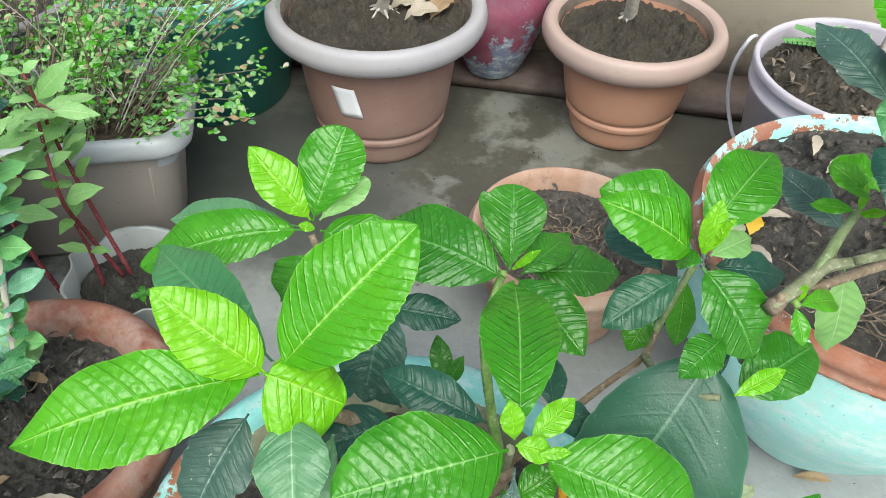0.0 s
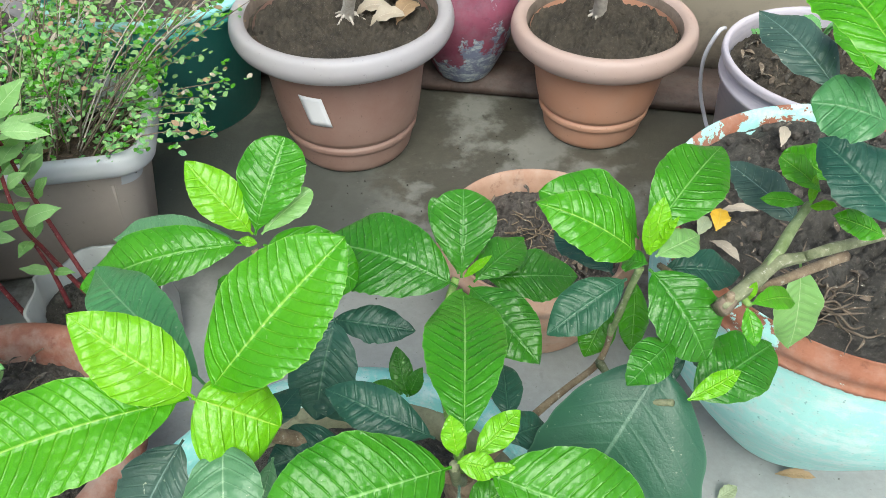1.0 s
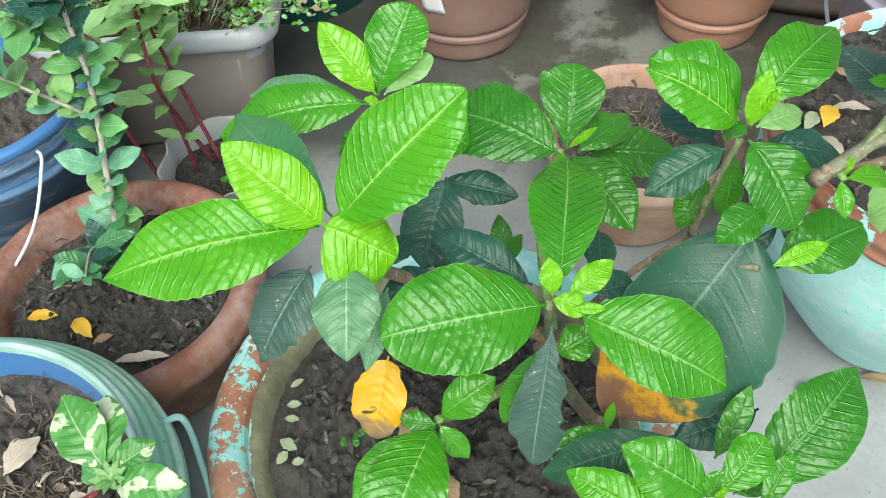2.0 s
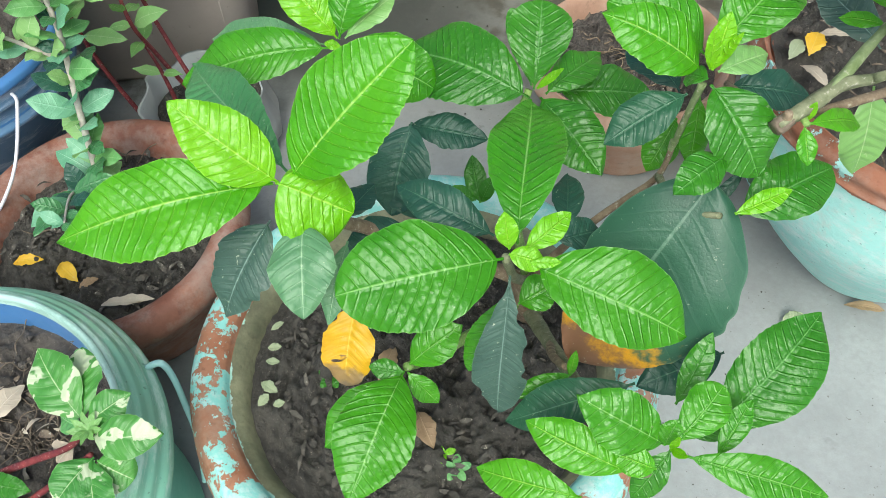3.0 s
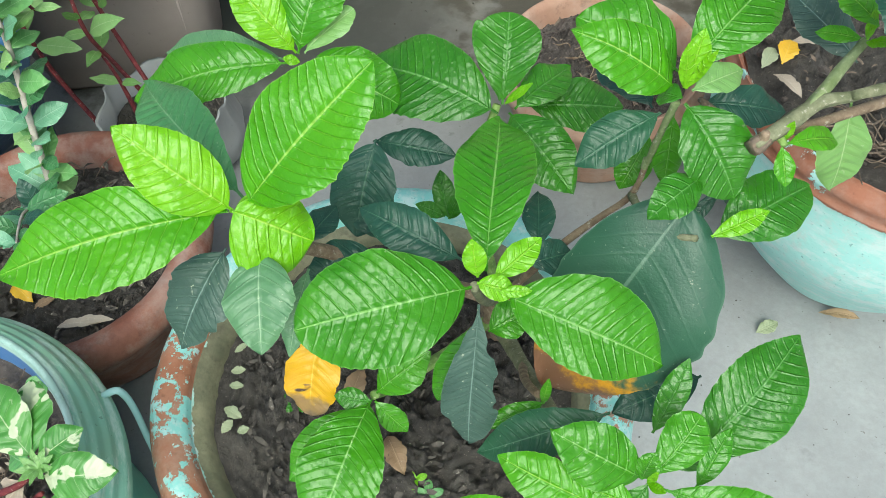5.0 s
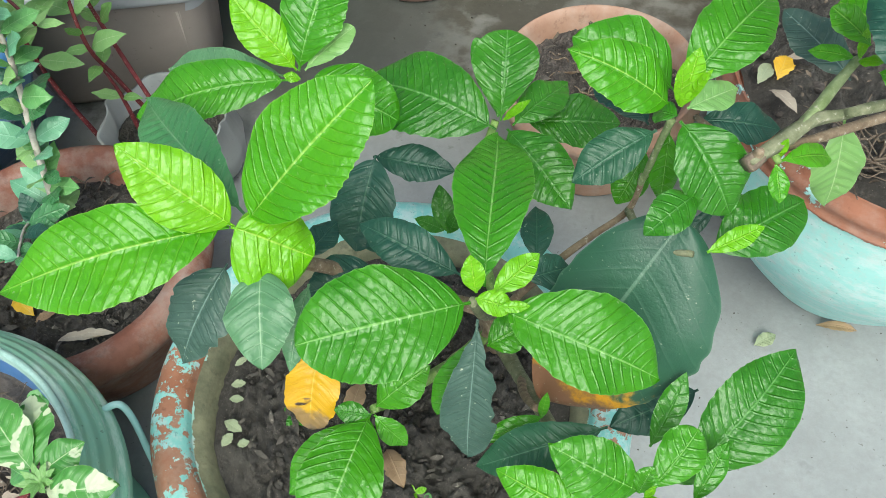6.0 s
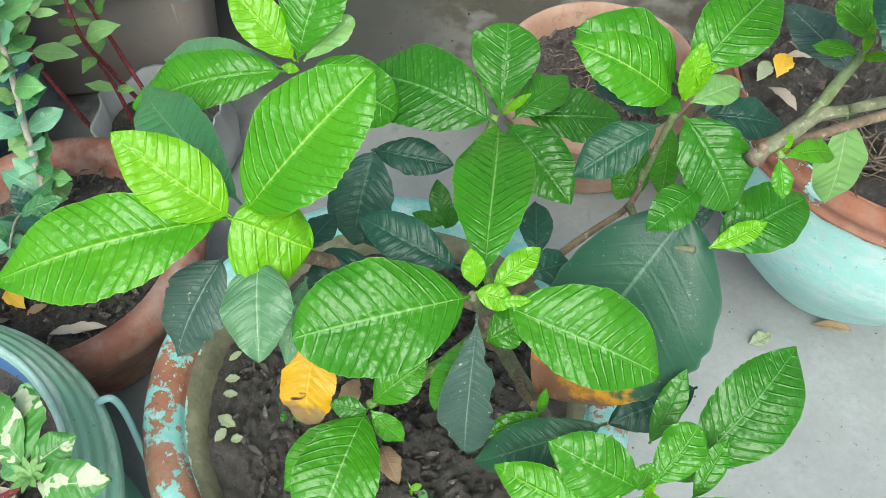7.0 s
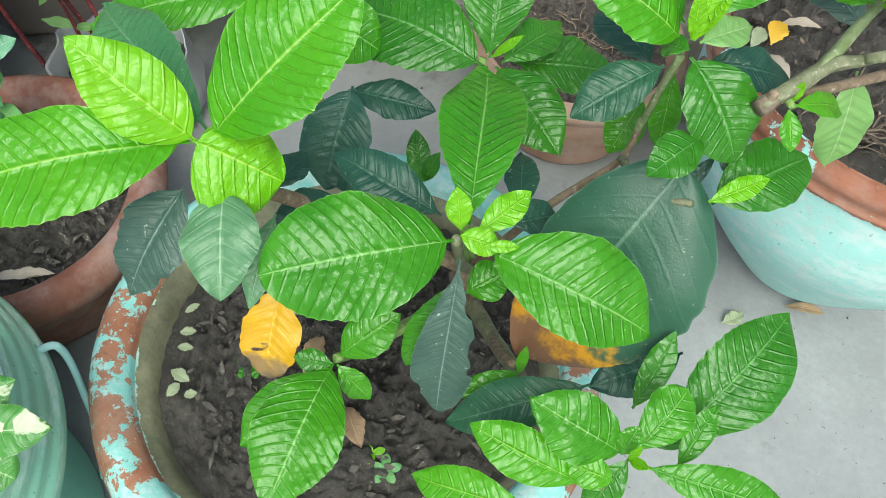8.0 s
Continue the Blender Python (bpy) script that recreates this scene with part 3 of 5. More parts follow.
def clay_pot(at, r, height, base_r, material, label, seed, lip=0.030, thick=0.030, drop=0.03, bulge=0.0, inner=None, soil_mat=SOIL, wobble=0.02, lip_h=0.045, belly=0.35, run=0.0, rim_material=None, mound=0.012):
    """Hand-thrown clay pot: tapered or bellied body, heavy rounded rim, clay inside wall."""
    pot = thing("clay_pot", at, label, "plant pot", "clay pots")
    b = r - lip
    shell(pot, "body", rounded([(0, 0.003), (base_r - 0.01, 0.003), (base_r, 0.0), (base_r + (b - base_r) * belly + bulge * 0.8, height * 0.28), (b + bulge, height * 0.60), (b + bulge * 0.4, height - lip_h)], 5, 0.4), material, wobble, seed)
    shell(pot, "rim", rounded([(b - 0.004, height - lip_h - 0.004), (b + 0.006, height - lip_h - 0.002), (r - 0.004, height - lip_h + 0.006), (r, height - lip_h * 0.5), (r - 0.008, height - 0.004),
                               (r - thick * 0.55, height + 0.002), (r - thick, height - 0.006), (r - thick - 0.004, height - 0.018)], 5, 0.45), rim_material or material, wobble, seed, "worn heavy rounded rim")
    shell(pot, "inside_wall", rounded([(r - thick - 0.003, height - 0.016), (r - thick - 0.006 - run * 0.6, height - 0.024), (r - thick - 0.008 - run, height - drop), (r - thick - 0.016 - run, height - drop - 0.05)], 3), inner or material, wobble, seed, "dirt-stained inside wall")
    soil(pot, r - thick - 0.006 - run, height - drop, soil_mat, mound, seed)
    return pot


clay_pot((0.014, 0.348, 0), 0.215, 0.228, 0.13, CHIPPED, "large terracotta pot with chipped turquoise paint, full of dark soil", 2.0, 0.022, 0.036, 0.040, 0.012, MOSSY, SOIL, 0.012, 0.05, run=0.011)
clay_pot((-0.392, 0.516, 0), 0.173, 0.150, 0.12, TERRACOTTA_RED, "wide weathered red terracotta pot with bare soil", 8.0, 0.020, 0.036, 0.034, 0.0, None, SOIL, 0.015, 0.04)
clay_pot((0.211, 0.843, 0), 0.136, 0.15, 0.09, TERRACOTTA_PALE, "small pale terracotta pot with dry soil and dead roots", 11.0, 0.016, 0.018, 0.03, 0.0, None, SOIL_DRY, 0.012, 0.035)
clay_pot((0.507, 0.652, 0), 0.204, 0.338, 0.070, CHIPPED_TALL, "round bellied terracotta pot painted turquoise, its rim worn bare", 15.0, 0.006, 0.015, 0.016, 0.0, None, SOIL, 0.012, 0.034, 0.51, mound=0.006)
clay_pot((0.122, 1.440, 0.029), 0.082, 0.24, 0.050, MAGENTA_PAINT, "magenta clay pot painted with blue patches by the wall", 19.0, 0.01, 0.02, 0.03, 0.03)


def bucket(at, r, height, base_r, outer, lip, inner, label, seed, soil_z, bands=2, lip_w=0.010, soil_mat=SOIL_DRY, group="old buckets"):
    """Plastic bucket: tapered wall, raised bands under the lip, turned lip."""
    b = thing("bucket", at, label, "bucket", group)
    t = lambda z: base_r + (r - base_r) * z / height
    prof = [(0, 0.004), (base_r - 0.01, 0.004), (base_r, 0.0)]
    for k in range(bands, 0, -1):
        z = height - 0.036 * k
        prof += [(t(z) - 0.001, z - 0.006), (t(z) + 0.005, z - 0.003), (t(z) + 0.005, z + 0.003), (t(z) - 0.001, z + 0.006)]
    prof += [(t(height) - 0.001, height - 0.012)]
    shell(b, "body", prof, outer, 0.006, seed)
    shell(b, "rim", rounded([(r - 0.002, height - 0.014), (r + lip_w, height - 0.013), (r + lip_w, height - 0.003), (r + lip_w * 0.4, height), (r - 0.004, height - 0.001), (r - 0.006, height - 0.008)], 3), lip, 0.006, seed, "worn turned lip")
    shell(b, "inside_wall", [(r - 0.006, height - 0.006), (r - 0.008, height - 0.03), (t(soil_z) - 0.006, soil_z - 0.03)], inner, 0.006, seed)
    soil(b, t(soil_z) - 0.008, soil_z, soil_mat, 0.014, seed)
    return b


def handle(b, points, material, r=0.0028, label=""):
    v, f = tube(points, [r] * len(points), 8)
    return mesh_object("handle", v, f, material, b, True, label)


def collared_bucket(at, r, height, base_r, label, seed, soil_z):
    """Wide aqua bucket: smooth tapered wall, a sloping ridged collar below the thin lip."""
    b = thing("bucket", at, label, "bucket", "old buckets")
    o = r + 0.027
    shell(b, "body", rounded([(0, 0.004), (base_r - 0.01, 0.004), (base_r, 0.0), (base_r + 0.002, 0.14), (o - 0.012, height - 0.055), (o - 0.006, height - 0.046)], 3, 0.3), AQUA_BUCKET, 0.004, seed, "smooth aqua wall", 96)
    collar = [(o - 0.008, height - 0.050), (o + 0.001, height - 0.048), (o + 0.003, height - 0.043), (o + 0.002, height - 0.034), (o - 0.003, height - 0.030), (o - 0.004, height - 0.027), (o - 0.005, height - 0.022),
              (o - 0.009, height - 0.019), (o - 0.010, height - 0.017), (o - 0.012, height - 0.012), (o - 0.016, height - 0.010), (o - 0.017, height - 0.009), (o - 0.019, height - 0.005), (o - 0.021, height - 0.004), (o - 0.0235, height - 0.003)]
    shell(b, "collar", rounded(collar, 2, 0.3), AQUA_COLLAR, 0.004, seed, "grimy ridged collar", 96)
    shell(b, "rim", rounded([(o - 0.0238, height - 0.005), (o - 0.0232, height - 0.0005), (r + 0.001, height + 0.001), (r - 0.002, height), (r - 0.004, height - 0.008)], 3), AQUA_LIP, 0.004, seed, "pale worn lip", 96)
    shell(b, "inside_wall", [(r - 0.0035, height - 0.006), (r - 0.006, height - 0.03), (r - 0.010, soil_z - 0.03)], BLUE_INSIDE, 0.004, seed, "blue inside wall", 96)
    soil(b, r - 0.007, soil_z, SOIL_DRY, 0.014, seed)
    return b


AQUA = collared_bucket((-0.380, 0.162, 0), 0.182, 0.268, 0.180, "old aqua plastic bucket, blue inside, filled with soil", 31.0, 0.228)
handle(AQUA, [(0.155, 0.139, 0.235), (0.168, 0.143, 0.238), (0.172, 0.141, 0.215), (0.177, 0.128, 0.18), (0.18, 0.114, 0.14), (0.184, 0.085, 0.1)], AQUA_WIRE, 0.0032, "aqua coated wire handle")
BLUE = bucket((-0.648, 0.715, 0), 0.155, 0.25, 0.115, BLUE_BAND, BLUE_INSIDE, BLUE_INSIDE, "worn blue plastic bucket with pale scuffs and a wire handle", 35.0, 0.205, 2)
handle(BLUE, [(0.140, -0.085, 0.232), (0.150, -0.10, 0.225), (0.142, -0.16, 0.17), (0.09, -0.21, 0.11), (0.02, -0.235, 0.08)], WIRE, 0.0021, "white wire handle")
WHITE = bucket((0.622, 1.045, 0), 0.145, 0.285, 0.122, WHITE_PLASTIC, WHITE_PLASTIC, WHITE_PLASTIC, "scuffed white paint bucket reused as a planter", 39.0, 0.258, 1, 0.004, SOIL_DARK)
handle(WHITE, [(-0.115, 0.123, 0.262), (-0.129, 0.109, 0.262), (-0.137, 0.119, 0.215), (-0.125, 0.14, 0.15), (-0.109, 0.141, 0.1), (-0.095, 0.121, 0.07), (-0.061, 0.112, 0.05)], WIRE, 0.0032, "white wire handle")
bucket((-0.42, 1.39, 0), 0.19, 0.255, 0.15, TEAL_PLASTIC, TEAL_RIM, TEAL_PLASTIC, "dark teal plastic tub with a turquoise rim", 43.0, 0.20, 1, 0.012)
bucket((-0.71, 1.23, 0), 0.13, 0.25, 0.10, GREY_RIM, GREY_RIM, GREY_RIM, "grey plastic pot standing behind the shrub", 47.0, 0.20, 1, 0.012)


def grow_bag(at, r, height):
    bag = thing("grow_bag", at, "crumpled grey plastic grow bag with damp soil", "grow bag")
    prof = [(0, 0.002), (r * 0.8, 0.0), (r * 0.96, 0.02), (r, height * 0.5), (r * 0.98, height), (r * 1.02, height + 0.006), (r * 0.97, height + 0.004), (r * 0.93, height - 0.05)]
    v, f = turned(prof, 80)
    out = []
    for x, y, z in v:
        k = 1 + 0.13 * noise.noise((x * 26, y * 26, z * 14)) + 0.05 * noise.noise((x * 80, y * 80, z * 60))
        out.append((x * k, y * k, z + (0.016 * noise.noise((x * 22 + 5, y * 22, 2)) if z > height * 0.8 else 0)))
    mesh_object("body", out, f, BAG_PLASTIC, bag)
    soil(bag, r * 0.95, height - 0.032, SOIL, 0.006, 3.0)
    return bag


grow_bag((-0.355, 0.768, 0), 0.085, 0.105)


def trough(at, length, depth, height, turn):
    """Rectangular planter with round corners, tapered ribbed walls and a wide rolled rim."""
    box = thing("planter_box", at, "beige plastic planter box with a thick grey rim", "planter box", turn=turn)

    def ring(lx, ly, z, rad, per=10):
        pts = []
        for cx, cy, a0 in ((1, 1, 0), (-1, 1, 90), (-1, -1, 180), (1, -1, 270)):
            for k in range(per + 1):
                a = radians(a0 + 90 * k / per)
                pts.append((cx * (lx / 2 - rad) + rad * math.cos(a), cy * (ly / 2 - rad) + rad * math.sin(a), z))
        return pts

    def skin(name, rings, material, cap=False, label=""):
        n = len(rings[0])
        verts = [p for r in rings for p in r]
        faces = [(i * n + k, i * n + (k + 1) % n, (i + 1) * n + (k + 1) % n, (i + 1) * n + k) for i in range(len(rings) - 1) for k in range(n)]
        if cap:
            faces.append(tuple(range(n))[::-1])
        return mesh_object(name, verts, faces, material, box, True, label)

    skin("body", [ring(length - 0.115, depth - 0.095, 0.0, 0.035), ring(length - 0.100, depth - 0.08, 0.012, 0.04), ring(length - 0.052, depth - 0.042, height - 0.036, 0.045), ring(length - 0.050, depth - 0.040, height - 0.01, 0.045)], BEIGE_PLASTIC, True)
    rim = [(-0.056, height - 0.034), (-0.030, height - 0.034), (-0.006, height - 0.030), (0.0, height - 0.018), (-0.006, height - 0.004), (-0.020, height), (-0.040, height - 0.002), (-0.050, height - 0.012), (-0.056, height - 0.06)]
    skin("rim", [ring(length + o, depth + o, z, 0.05 + o * 0.4) for o, z in rounded(rim, 4, 0.45)], PLANTER_RIM, False, "thick grey rolled rim with moulded notches")
    for k in range(9):
        x = -length / 2 + 0.07 + k * (length - 0.14) / 8
        bm = bmesh.new()
        bmesh.ops.create_cube(bm, size=1)
        for v in bm.verts:
            up = v.co.z + 0.5
            v.co = Vector((x * (0.86 + 0.14 * up) + v.co.x * 0.018, -(depth - 0.086 + 0.036 * up) / 2 + v.co.y * 0.003, 0.02 + up * (height - 0.075)))
        bmesh.ops.bevel(bm, geom=bm.edges[:], offset=0.002, segments=2, affect="EDGES")
        part("rib", bm, BEIGE_PLASTIC, box)
    nx, ny, verts, faces = 60, 26, [], []
    for j in range(ny + 1):
        for i in range(nx + 1):
            x, y = (i / nx - 0.5) * (length - 0.062), (j / ny - 0.5) * (depth - 0.062)
            verts.append((x, y, height - 0.045 + 0.012 * noise.fractal((x * 24, y * 24, 9), 1.0, 2.0, 3)))
    for j in range(ny):
        for i in range(nx):
            a = j * (nx + 1) + i
            faces.append((a, a + 1, a + nx + 2, a + nx + 1))
    mesh_object("soil", verts, faces, SOIL_LITTER, box, True, "soil covered in dry leaf litter")
    return box


trough((-0.492, 0.975, 0), 0.36, 0.23, 0.225, 11)

# paper label stuck to the brown pot
def paper_label():
    verts, faces = [], []
    for j in range(7):
        for i in range(5):
            a = radians(-107 + 17 * (i / 4 - 0.5) + 5 * (0.5 - j / 6))
            z = 0.112 + 0.056 * j / 6
            r = 0.097 + 0.022 + (0.181 * 0.80 - 0.010 - 0.097 - 0.022) * (z - 0.068) / (0.257 - 0.060 - 0.068) + 0.0026
            verts.append((r * math.cos(a), r * math.sin(a), z))
    for j in range(6):
        for i in range(4):
            p = j * 5 + i
            faces.append((p, p + 1, p + 6, p + 5))
    ob = mesh_object("paper_label", verts, faces, PAPER, BROWN, True, "blank white paper label")
    m = ob.modifiers.new("thickness", "SOLIDIFY")
    m.thickness, m.offset = 0.0004, 1.0


paper_label()

# ---- the large-leaved shrub in the chipped pot ----
SHRUB = thing("shrub", (0, 0, 0), "glossy broad-leaved shrub with ribbed lime and dark green leaves", "plant")
HUB = {"left": (-0.038, 0.306, 0.503), "front": (0.098, 0.285, 0.474), "back": (-0.042, 0.462, 0.468), "mid": (0.100, 0.466, 0.436), "right": (0.207, 0.385, 0.528), "low": (0.026, 0.274, 0.338), "side": (0.190, 0.190, 0.398)}
stem(SHRUB, [(0.105, 0.415, 0.170), (0.108, 0.405, 0.215), (0.102, 0.392, 0.255), (0.108, 0.385, 0.295)], [0.016, 0.0125, 0.0115, 0.010], BROWN_BARK, "trunk", 0.5, 14, "knotty brown trunk")
stem(SHRUB, [(0.106, 0.388, 0.285), (0.122, 0.370, 0.345), (0.150, 0.368, 0.400), (0.173, 0.379, 0.418), (0.194, 0.386, 0.438), (0.200, 0.392, 0.465)], [0.0046, 0.0034, 0.0027, 0.0025, 0.0022, 0.0020], BROWN_BARK)
stem(SHRUB, [(0.199, 0.391, 0.460), (0.200, 0.392, 0.466), (0.201, 0.391, 0.470), (0.203, 0.388, 0.495), (0.207, 0.385, 0.526)], [0.0022, 0.0028, 0.0021, 0.0021, 0.0025], GREEN_WOOD, "branch", 0.2)
stem(SHRUB, [(0.106, 0.388, 0.290), (0.102, 0.350, 0.350), (0.100, 0.312, 0.415), HUB["front"]], [0.0052, 0.004, 0.0032, 0.0030], GREEN_BARK)
stem(SHRUB, [(0.104, 0.390, 0.288), (0.055, 0.372, 0.34), (0.002, 0.340, 0.415), (-0.028, 0.315, 0.465), HUB["left"]], [0.007, 0.0055, 0.0048, 0.004, 0.0036], BROWN_BARK)
stem(SHRUB, [(0.055, 0.372, 0.34), (0.015, 0.405, 0.392), (-0.025, 0.445, 0.435), HUB["back"]], [0.0036, 0.003, 0.0026, 0.0026], BROWN_BARK)
stem(SHRUB, [(0.108, 0.385, 0.292), (0.095, 0.410, 0.345), (0.088, 0.440, 0.395), HUB["mid"]], [0.0048, 0.0040, 0.0034, 0.0030], SHOOT)
stem(SHRUB, [(0.103, 0.392, 0.255), (0.070, 0.345, 0.275), (0.035, 0.295, 0.312), HUB["low"]], [0.006, 0.005, 0.004, 0.0034], SHOOT)
stem(SHRUB, [(0.106, 0.400, 0.230), (0.130, 0.340, 0.270), (0.150, 0.280, 0.325), (0.178, 0.210, 0.378), HUB["side"]], [0.0075, 0.0062, 0.005, 0.0042, 0.0036], GREEN_BARK)
stem(SHRUB, [(0.130, 0.340, 0.270), (0.132, 0.300, 0.325), (0.140, 0.268, 0.372)], [0.004, 0.0032, 0.0026], BROWN_BARK)
stem(SHRUB, [(0.194, 0.386, 0.438), (0.205, 0.345, 0.455), (0.226, 0.330, 0.470)], [0.003, 0.0025, 0.002], GREEN_BARK)

leaf(SHRUB, (-0.044, 0.306, 0.505), (-0.167, 0.257, 0.499), 0.057, "bright", "acu", 0.10, fold=0.20, side=0.08)
leaf(SHRUB, (-0.040, 0.305, 0.507), (-0.100, 0.321, 0.554), 0.041, "lime", "ovate", 0.06, fold=0.16)
leaf(SHRUB, (-0.033, 0.308, 0.508), (0.043, 0.352, 0.579), 0.061, "bright", "oval", 0.06, fold=0.26)
leaf(SHRUB, (-0.040, 0.302, 0.511), (0.003, 0.303, 0.485), 0.053, "lime", "disc", 0.05, fold=-0.10, side=-0.2)
leaf(SHRUB, (-0.041, 0.323, 0.495), (-0.143, 0.434, 0.476), 0.043, "mid", "ell", 0.08)
leaf(SHRUB, (-0.056, 0.308, 0.464), (-0.091, 0.266, 0.407), 0.044, "slate", "ovate", 0.08, ragged=0.35)
leaf(SHRUB, (-0.025, 0.291, 0.488), (-0.017, 0.237, 0.465), 0.040, "dusty", "ovate", 0.10, fold=0.16)
leaf(SHRUB, (-0.006, 0.304, 0.452), (-0.016, 0.259, 0.420), 0.018, "dusty", "ell", 0.06)
leaf(SHRUB, (0.097, 0.283, 0.476), (0.003, 0.244, 0.480), 0.064, "fresh", "rnd", 0.12, fold=0.16)
leaf(SHRUB, (0.114, 0.282, 0.472), (0.208, 0.262, 0.436), 0.055, "fresh", "oval", 0.12, fold=0.24, side=0.12)
leaf(SHRUB, (0.104, 0.294, 0.476), (0.104, 0.424, 0.466), 0.050, "fresh", "ell", 0.10, fold=0.24)
leaf(SHRUB, (0.100, 0.287, 0.480), (0.096, 0.298, 0.502), 0.013, "lime", "ell", 0.05)
leaf(SHRUB, (0.109, 0.287, 0.480), (0.135, 0.311, 0.488), 0.016, "lime", "ell", 0.05)
leaf(SHRUB, (0.100, 0.281, 0.484), (0.121, 0.280, 0.478), 0.014, "lime", "rnd", 0.10)
leaf(SHRUB, (0.113, 0.277, 0.482), (0.131, 0.279, 0.482), 0.006, "lime", "ell", 0.05)
leaf(SHRUB, (0.101, 0.279, 0.464), (0.097, 0.238, 0.357), 0.036, "slate", "obo", 0.05, ragged=0.5)
leaf(SHRUB, (0.225, 0.355, 0.483), (0.143, 0.283, 0.356), 0.102, "great", "great", 0.06, side=0.22, veins=11, relief=0.0005, fold=0.06)
leaf(SHRUB, (-0.012, 0.301, 0.375), (-0.021, 0.262, 0.324), 0.040, "yellow", "disc", 0.06, ragged=0.25)
leaf(SHRUB, (0.098, 0.285, 0.430), (0.075, 0.259, 0.370), 0.022, "fresh", "ell", 0.08)
leaf(SHRUB, (0.106, 0.286, 0.420), (0.130, 0.298, 0.430), 0.024, "fresh", "ell", 0.05)
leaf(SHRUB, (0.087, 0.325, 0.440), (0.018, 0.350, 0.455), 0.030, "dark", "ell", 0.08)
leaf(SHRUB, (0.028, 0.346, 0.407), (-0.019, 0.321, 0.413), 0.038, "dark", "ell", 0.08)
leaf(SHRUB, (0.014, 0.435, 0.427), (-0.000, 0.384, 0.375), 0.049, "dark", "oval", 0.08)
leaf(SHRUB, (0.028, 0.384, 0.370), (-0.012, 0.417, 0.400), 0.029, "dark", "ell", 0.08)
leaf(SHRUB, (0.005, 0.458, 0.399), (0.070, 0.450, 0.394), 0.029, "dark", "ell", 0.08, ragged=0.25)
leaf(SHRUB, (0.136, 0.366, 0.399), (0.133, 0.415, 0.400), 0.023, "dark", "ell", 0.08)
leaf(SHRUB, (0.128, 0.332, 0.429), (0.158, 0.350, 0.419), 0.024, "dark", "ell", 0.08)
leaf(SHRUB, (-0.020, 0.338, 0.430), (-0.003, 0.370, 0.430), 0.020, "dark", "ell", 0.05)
leaf(SHRUB, (0.060, 0.460, 0.300), (0.050, 0.490, 0.330), 0.019, "deep", "ell", 0.08)
leaf(SHRUB, (0.056, 0.463, 0.300), (0.032, 0.460, 0.320), 0.013, "deep", "ell", 0.08)
leaf(SHRUB, (0.062, 0.453, 0.310), (0.073, 0.460, 0.340), 0.013, "deep", "ell", 0.08)
leaf(SHRUB, (-0.048, 0.466, 0.469), (-0.173, 0.456, 0.435), 0.046, "fresh", "oval", 0.14, fold=0.2)
leaf(SHRUB, (-0.055, 0.477, 0.462), (-0.168, 0.514, 0.430), 0.029, "dusty", "ell", 0.10)
leaf(SHRUB, (-0.043, 0.469, 0.476), (-0.087, 0.493, 0.522), 0.032, "lime", "ell", 0.06, fold=0.2)
leaf(SHRUB, (-0.041, 0.467, 0.477), (-0.019, 0.512, 0.529), 0.048, "fresh", "obo", 0.08, fold=0.22)
leaf(SHRUB, (-0.036, 0.466, 0.479), (-0.002, 0.490, 0.500), 0.021, "pale", "obo", 0.05)
leaf(SHRUB, (-0.036, 0.465, 0.470), (0.029, 0.455, 0.442), 0.048, "fresh", "disc", 0.14, fold=0.14)
leaf(SHRUB, (-0.043, 0.448, 0.462), (-0.066, 0.440, 0.420), 0.033, "deep", "ell", 0.08)
leaf(SHRUB, (-0.039, 0.461, 0.475), (-0.050, 0.459, 0.480), 0.007, "lime", "ell", 0.05)
leaf(SHRUB, (0.104, 0.462, 0.440), (0.106, 0.516, 0.479), 0.048, "deep", "obo", 0.10, fold=0.35)
leaf(SHRUB, (0.102, 0.466, 0.440), (0.082, 0.511, 0.475), 0.016, "deep", "obo", 0.05)
leaf(SHRUB, (0.101, 0.456, 0.437), (-0.002, 0.508, 0.434), 0.065, "deep", "oval", 0.14, fold=0.14)
leaf(SHRUB, (0.113, 0.458, 0.440), (0.152, 0.505, 0.440), 0.029, "deep", "ell", 0.08)
leaf(SHRUB, (0.109, 0.454, 0.440), (0.157, 0.398, 0.420), 0.042, "deep", "ell", 0.10, fold=0.24)
leaf(SHRUB, (0.121, 0.481, 0.420), (0.195, 0.493, 0.410), 0.041, "deep", "ell", 0.10)
leaf(SHRUB, (0.206, 0.430, 0.450), (0.189, 0.405, 0.420), 0.025, "fresh", "ell", 0.08)
leaf(SHRUB, (0.211, 0.401, 0.500), (0.212, 0.386, 0.450), 0.018, "fresh", "ell", 0.08)
leaf(SHRUB, (0.106, 0.461, 0.442), (0.125, 0.460, 0.465), 0.006, "lime", "ell", 0.03)
leaf(SHRUB, (0.206, 0.395, 0.540), (0.147, 0.405, 0.569), 0.048, "fresh", "oval", 0.12, fold=0.18)
leaf(SHRUB, (0.204, 0.385, 0.537), (0.143, 0.392, 0.570), 0.037, "bright", "ovate", 0.12, fold=0.14)
leaf(SHRUB, (0.211, 0.396, 0.540), (0.264, 0.459, 0.560), 0.042, "fresh", "ell", 0.10, fold=0.2)
leaf(SHRUB, (0.212, 0.378, 0.542), (0.244, 0.403, 0.535), 0.018, "pale", "ell", 0.08)
leaf(SHRUB, (0.209, 0.379, 0.542), (0.213, 0.391, 0.575), 0.014, "lime", "ell", 0.06)
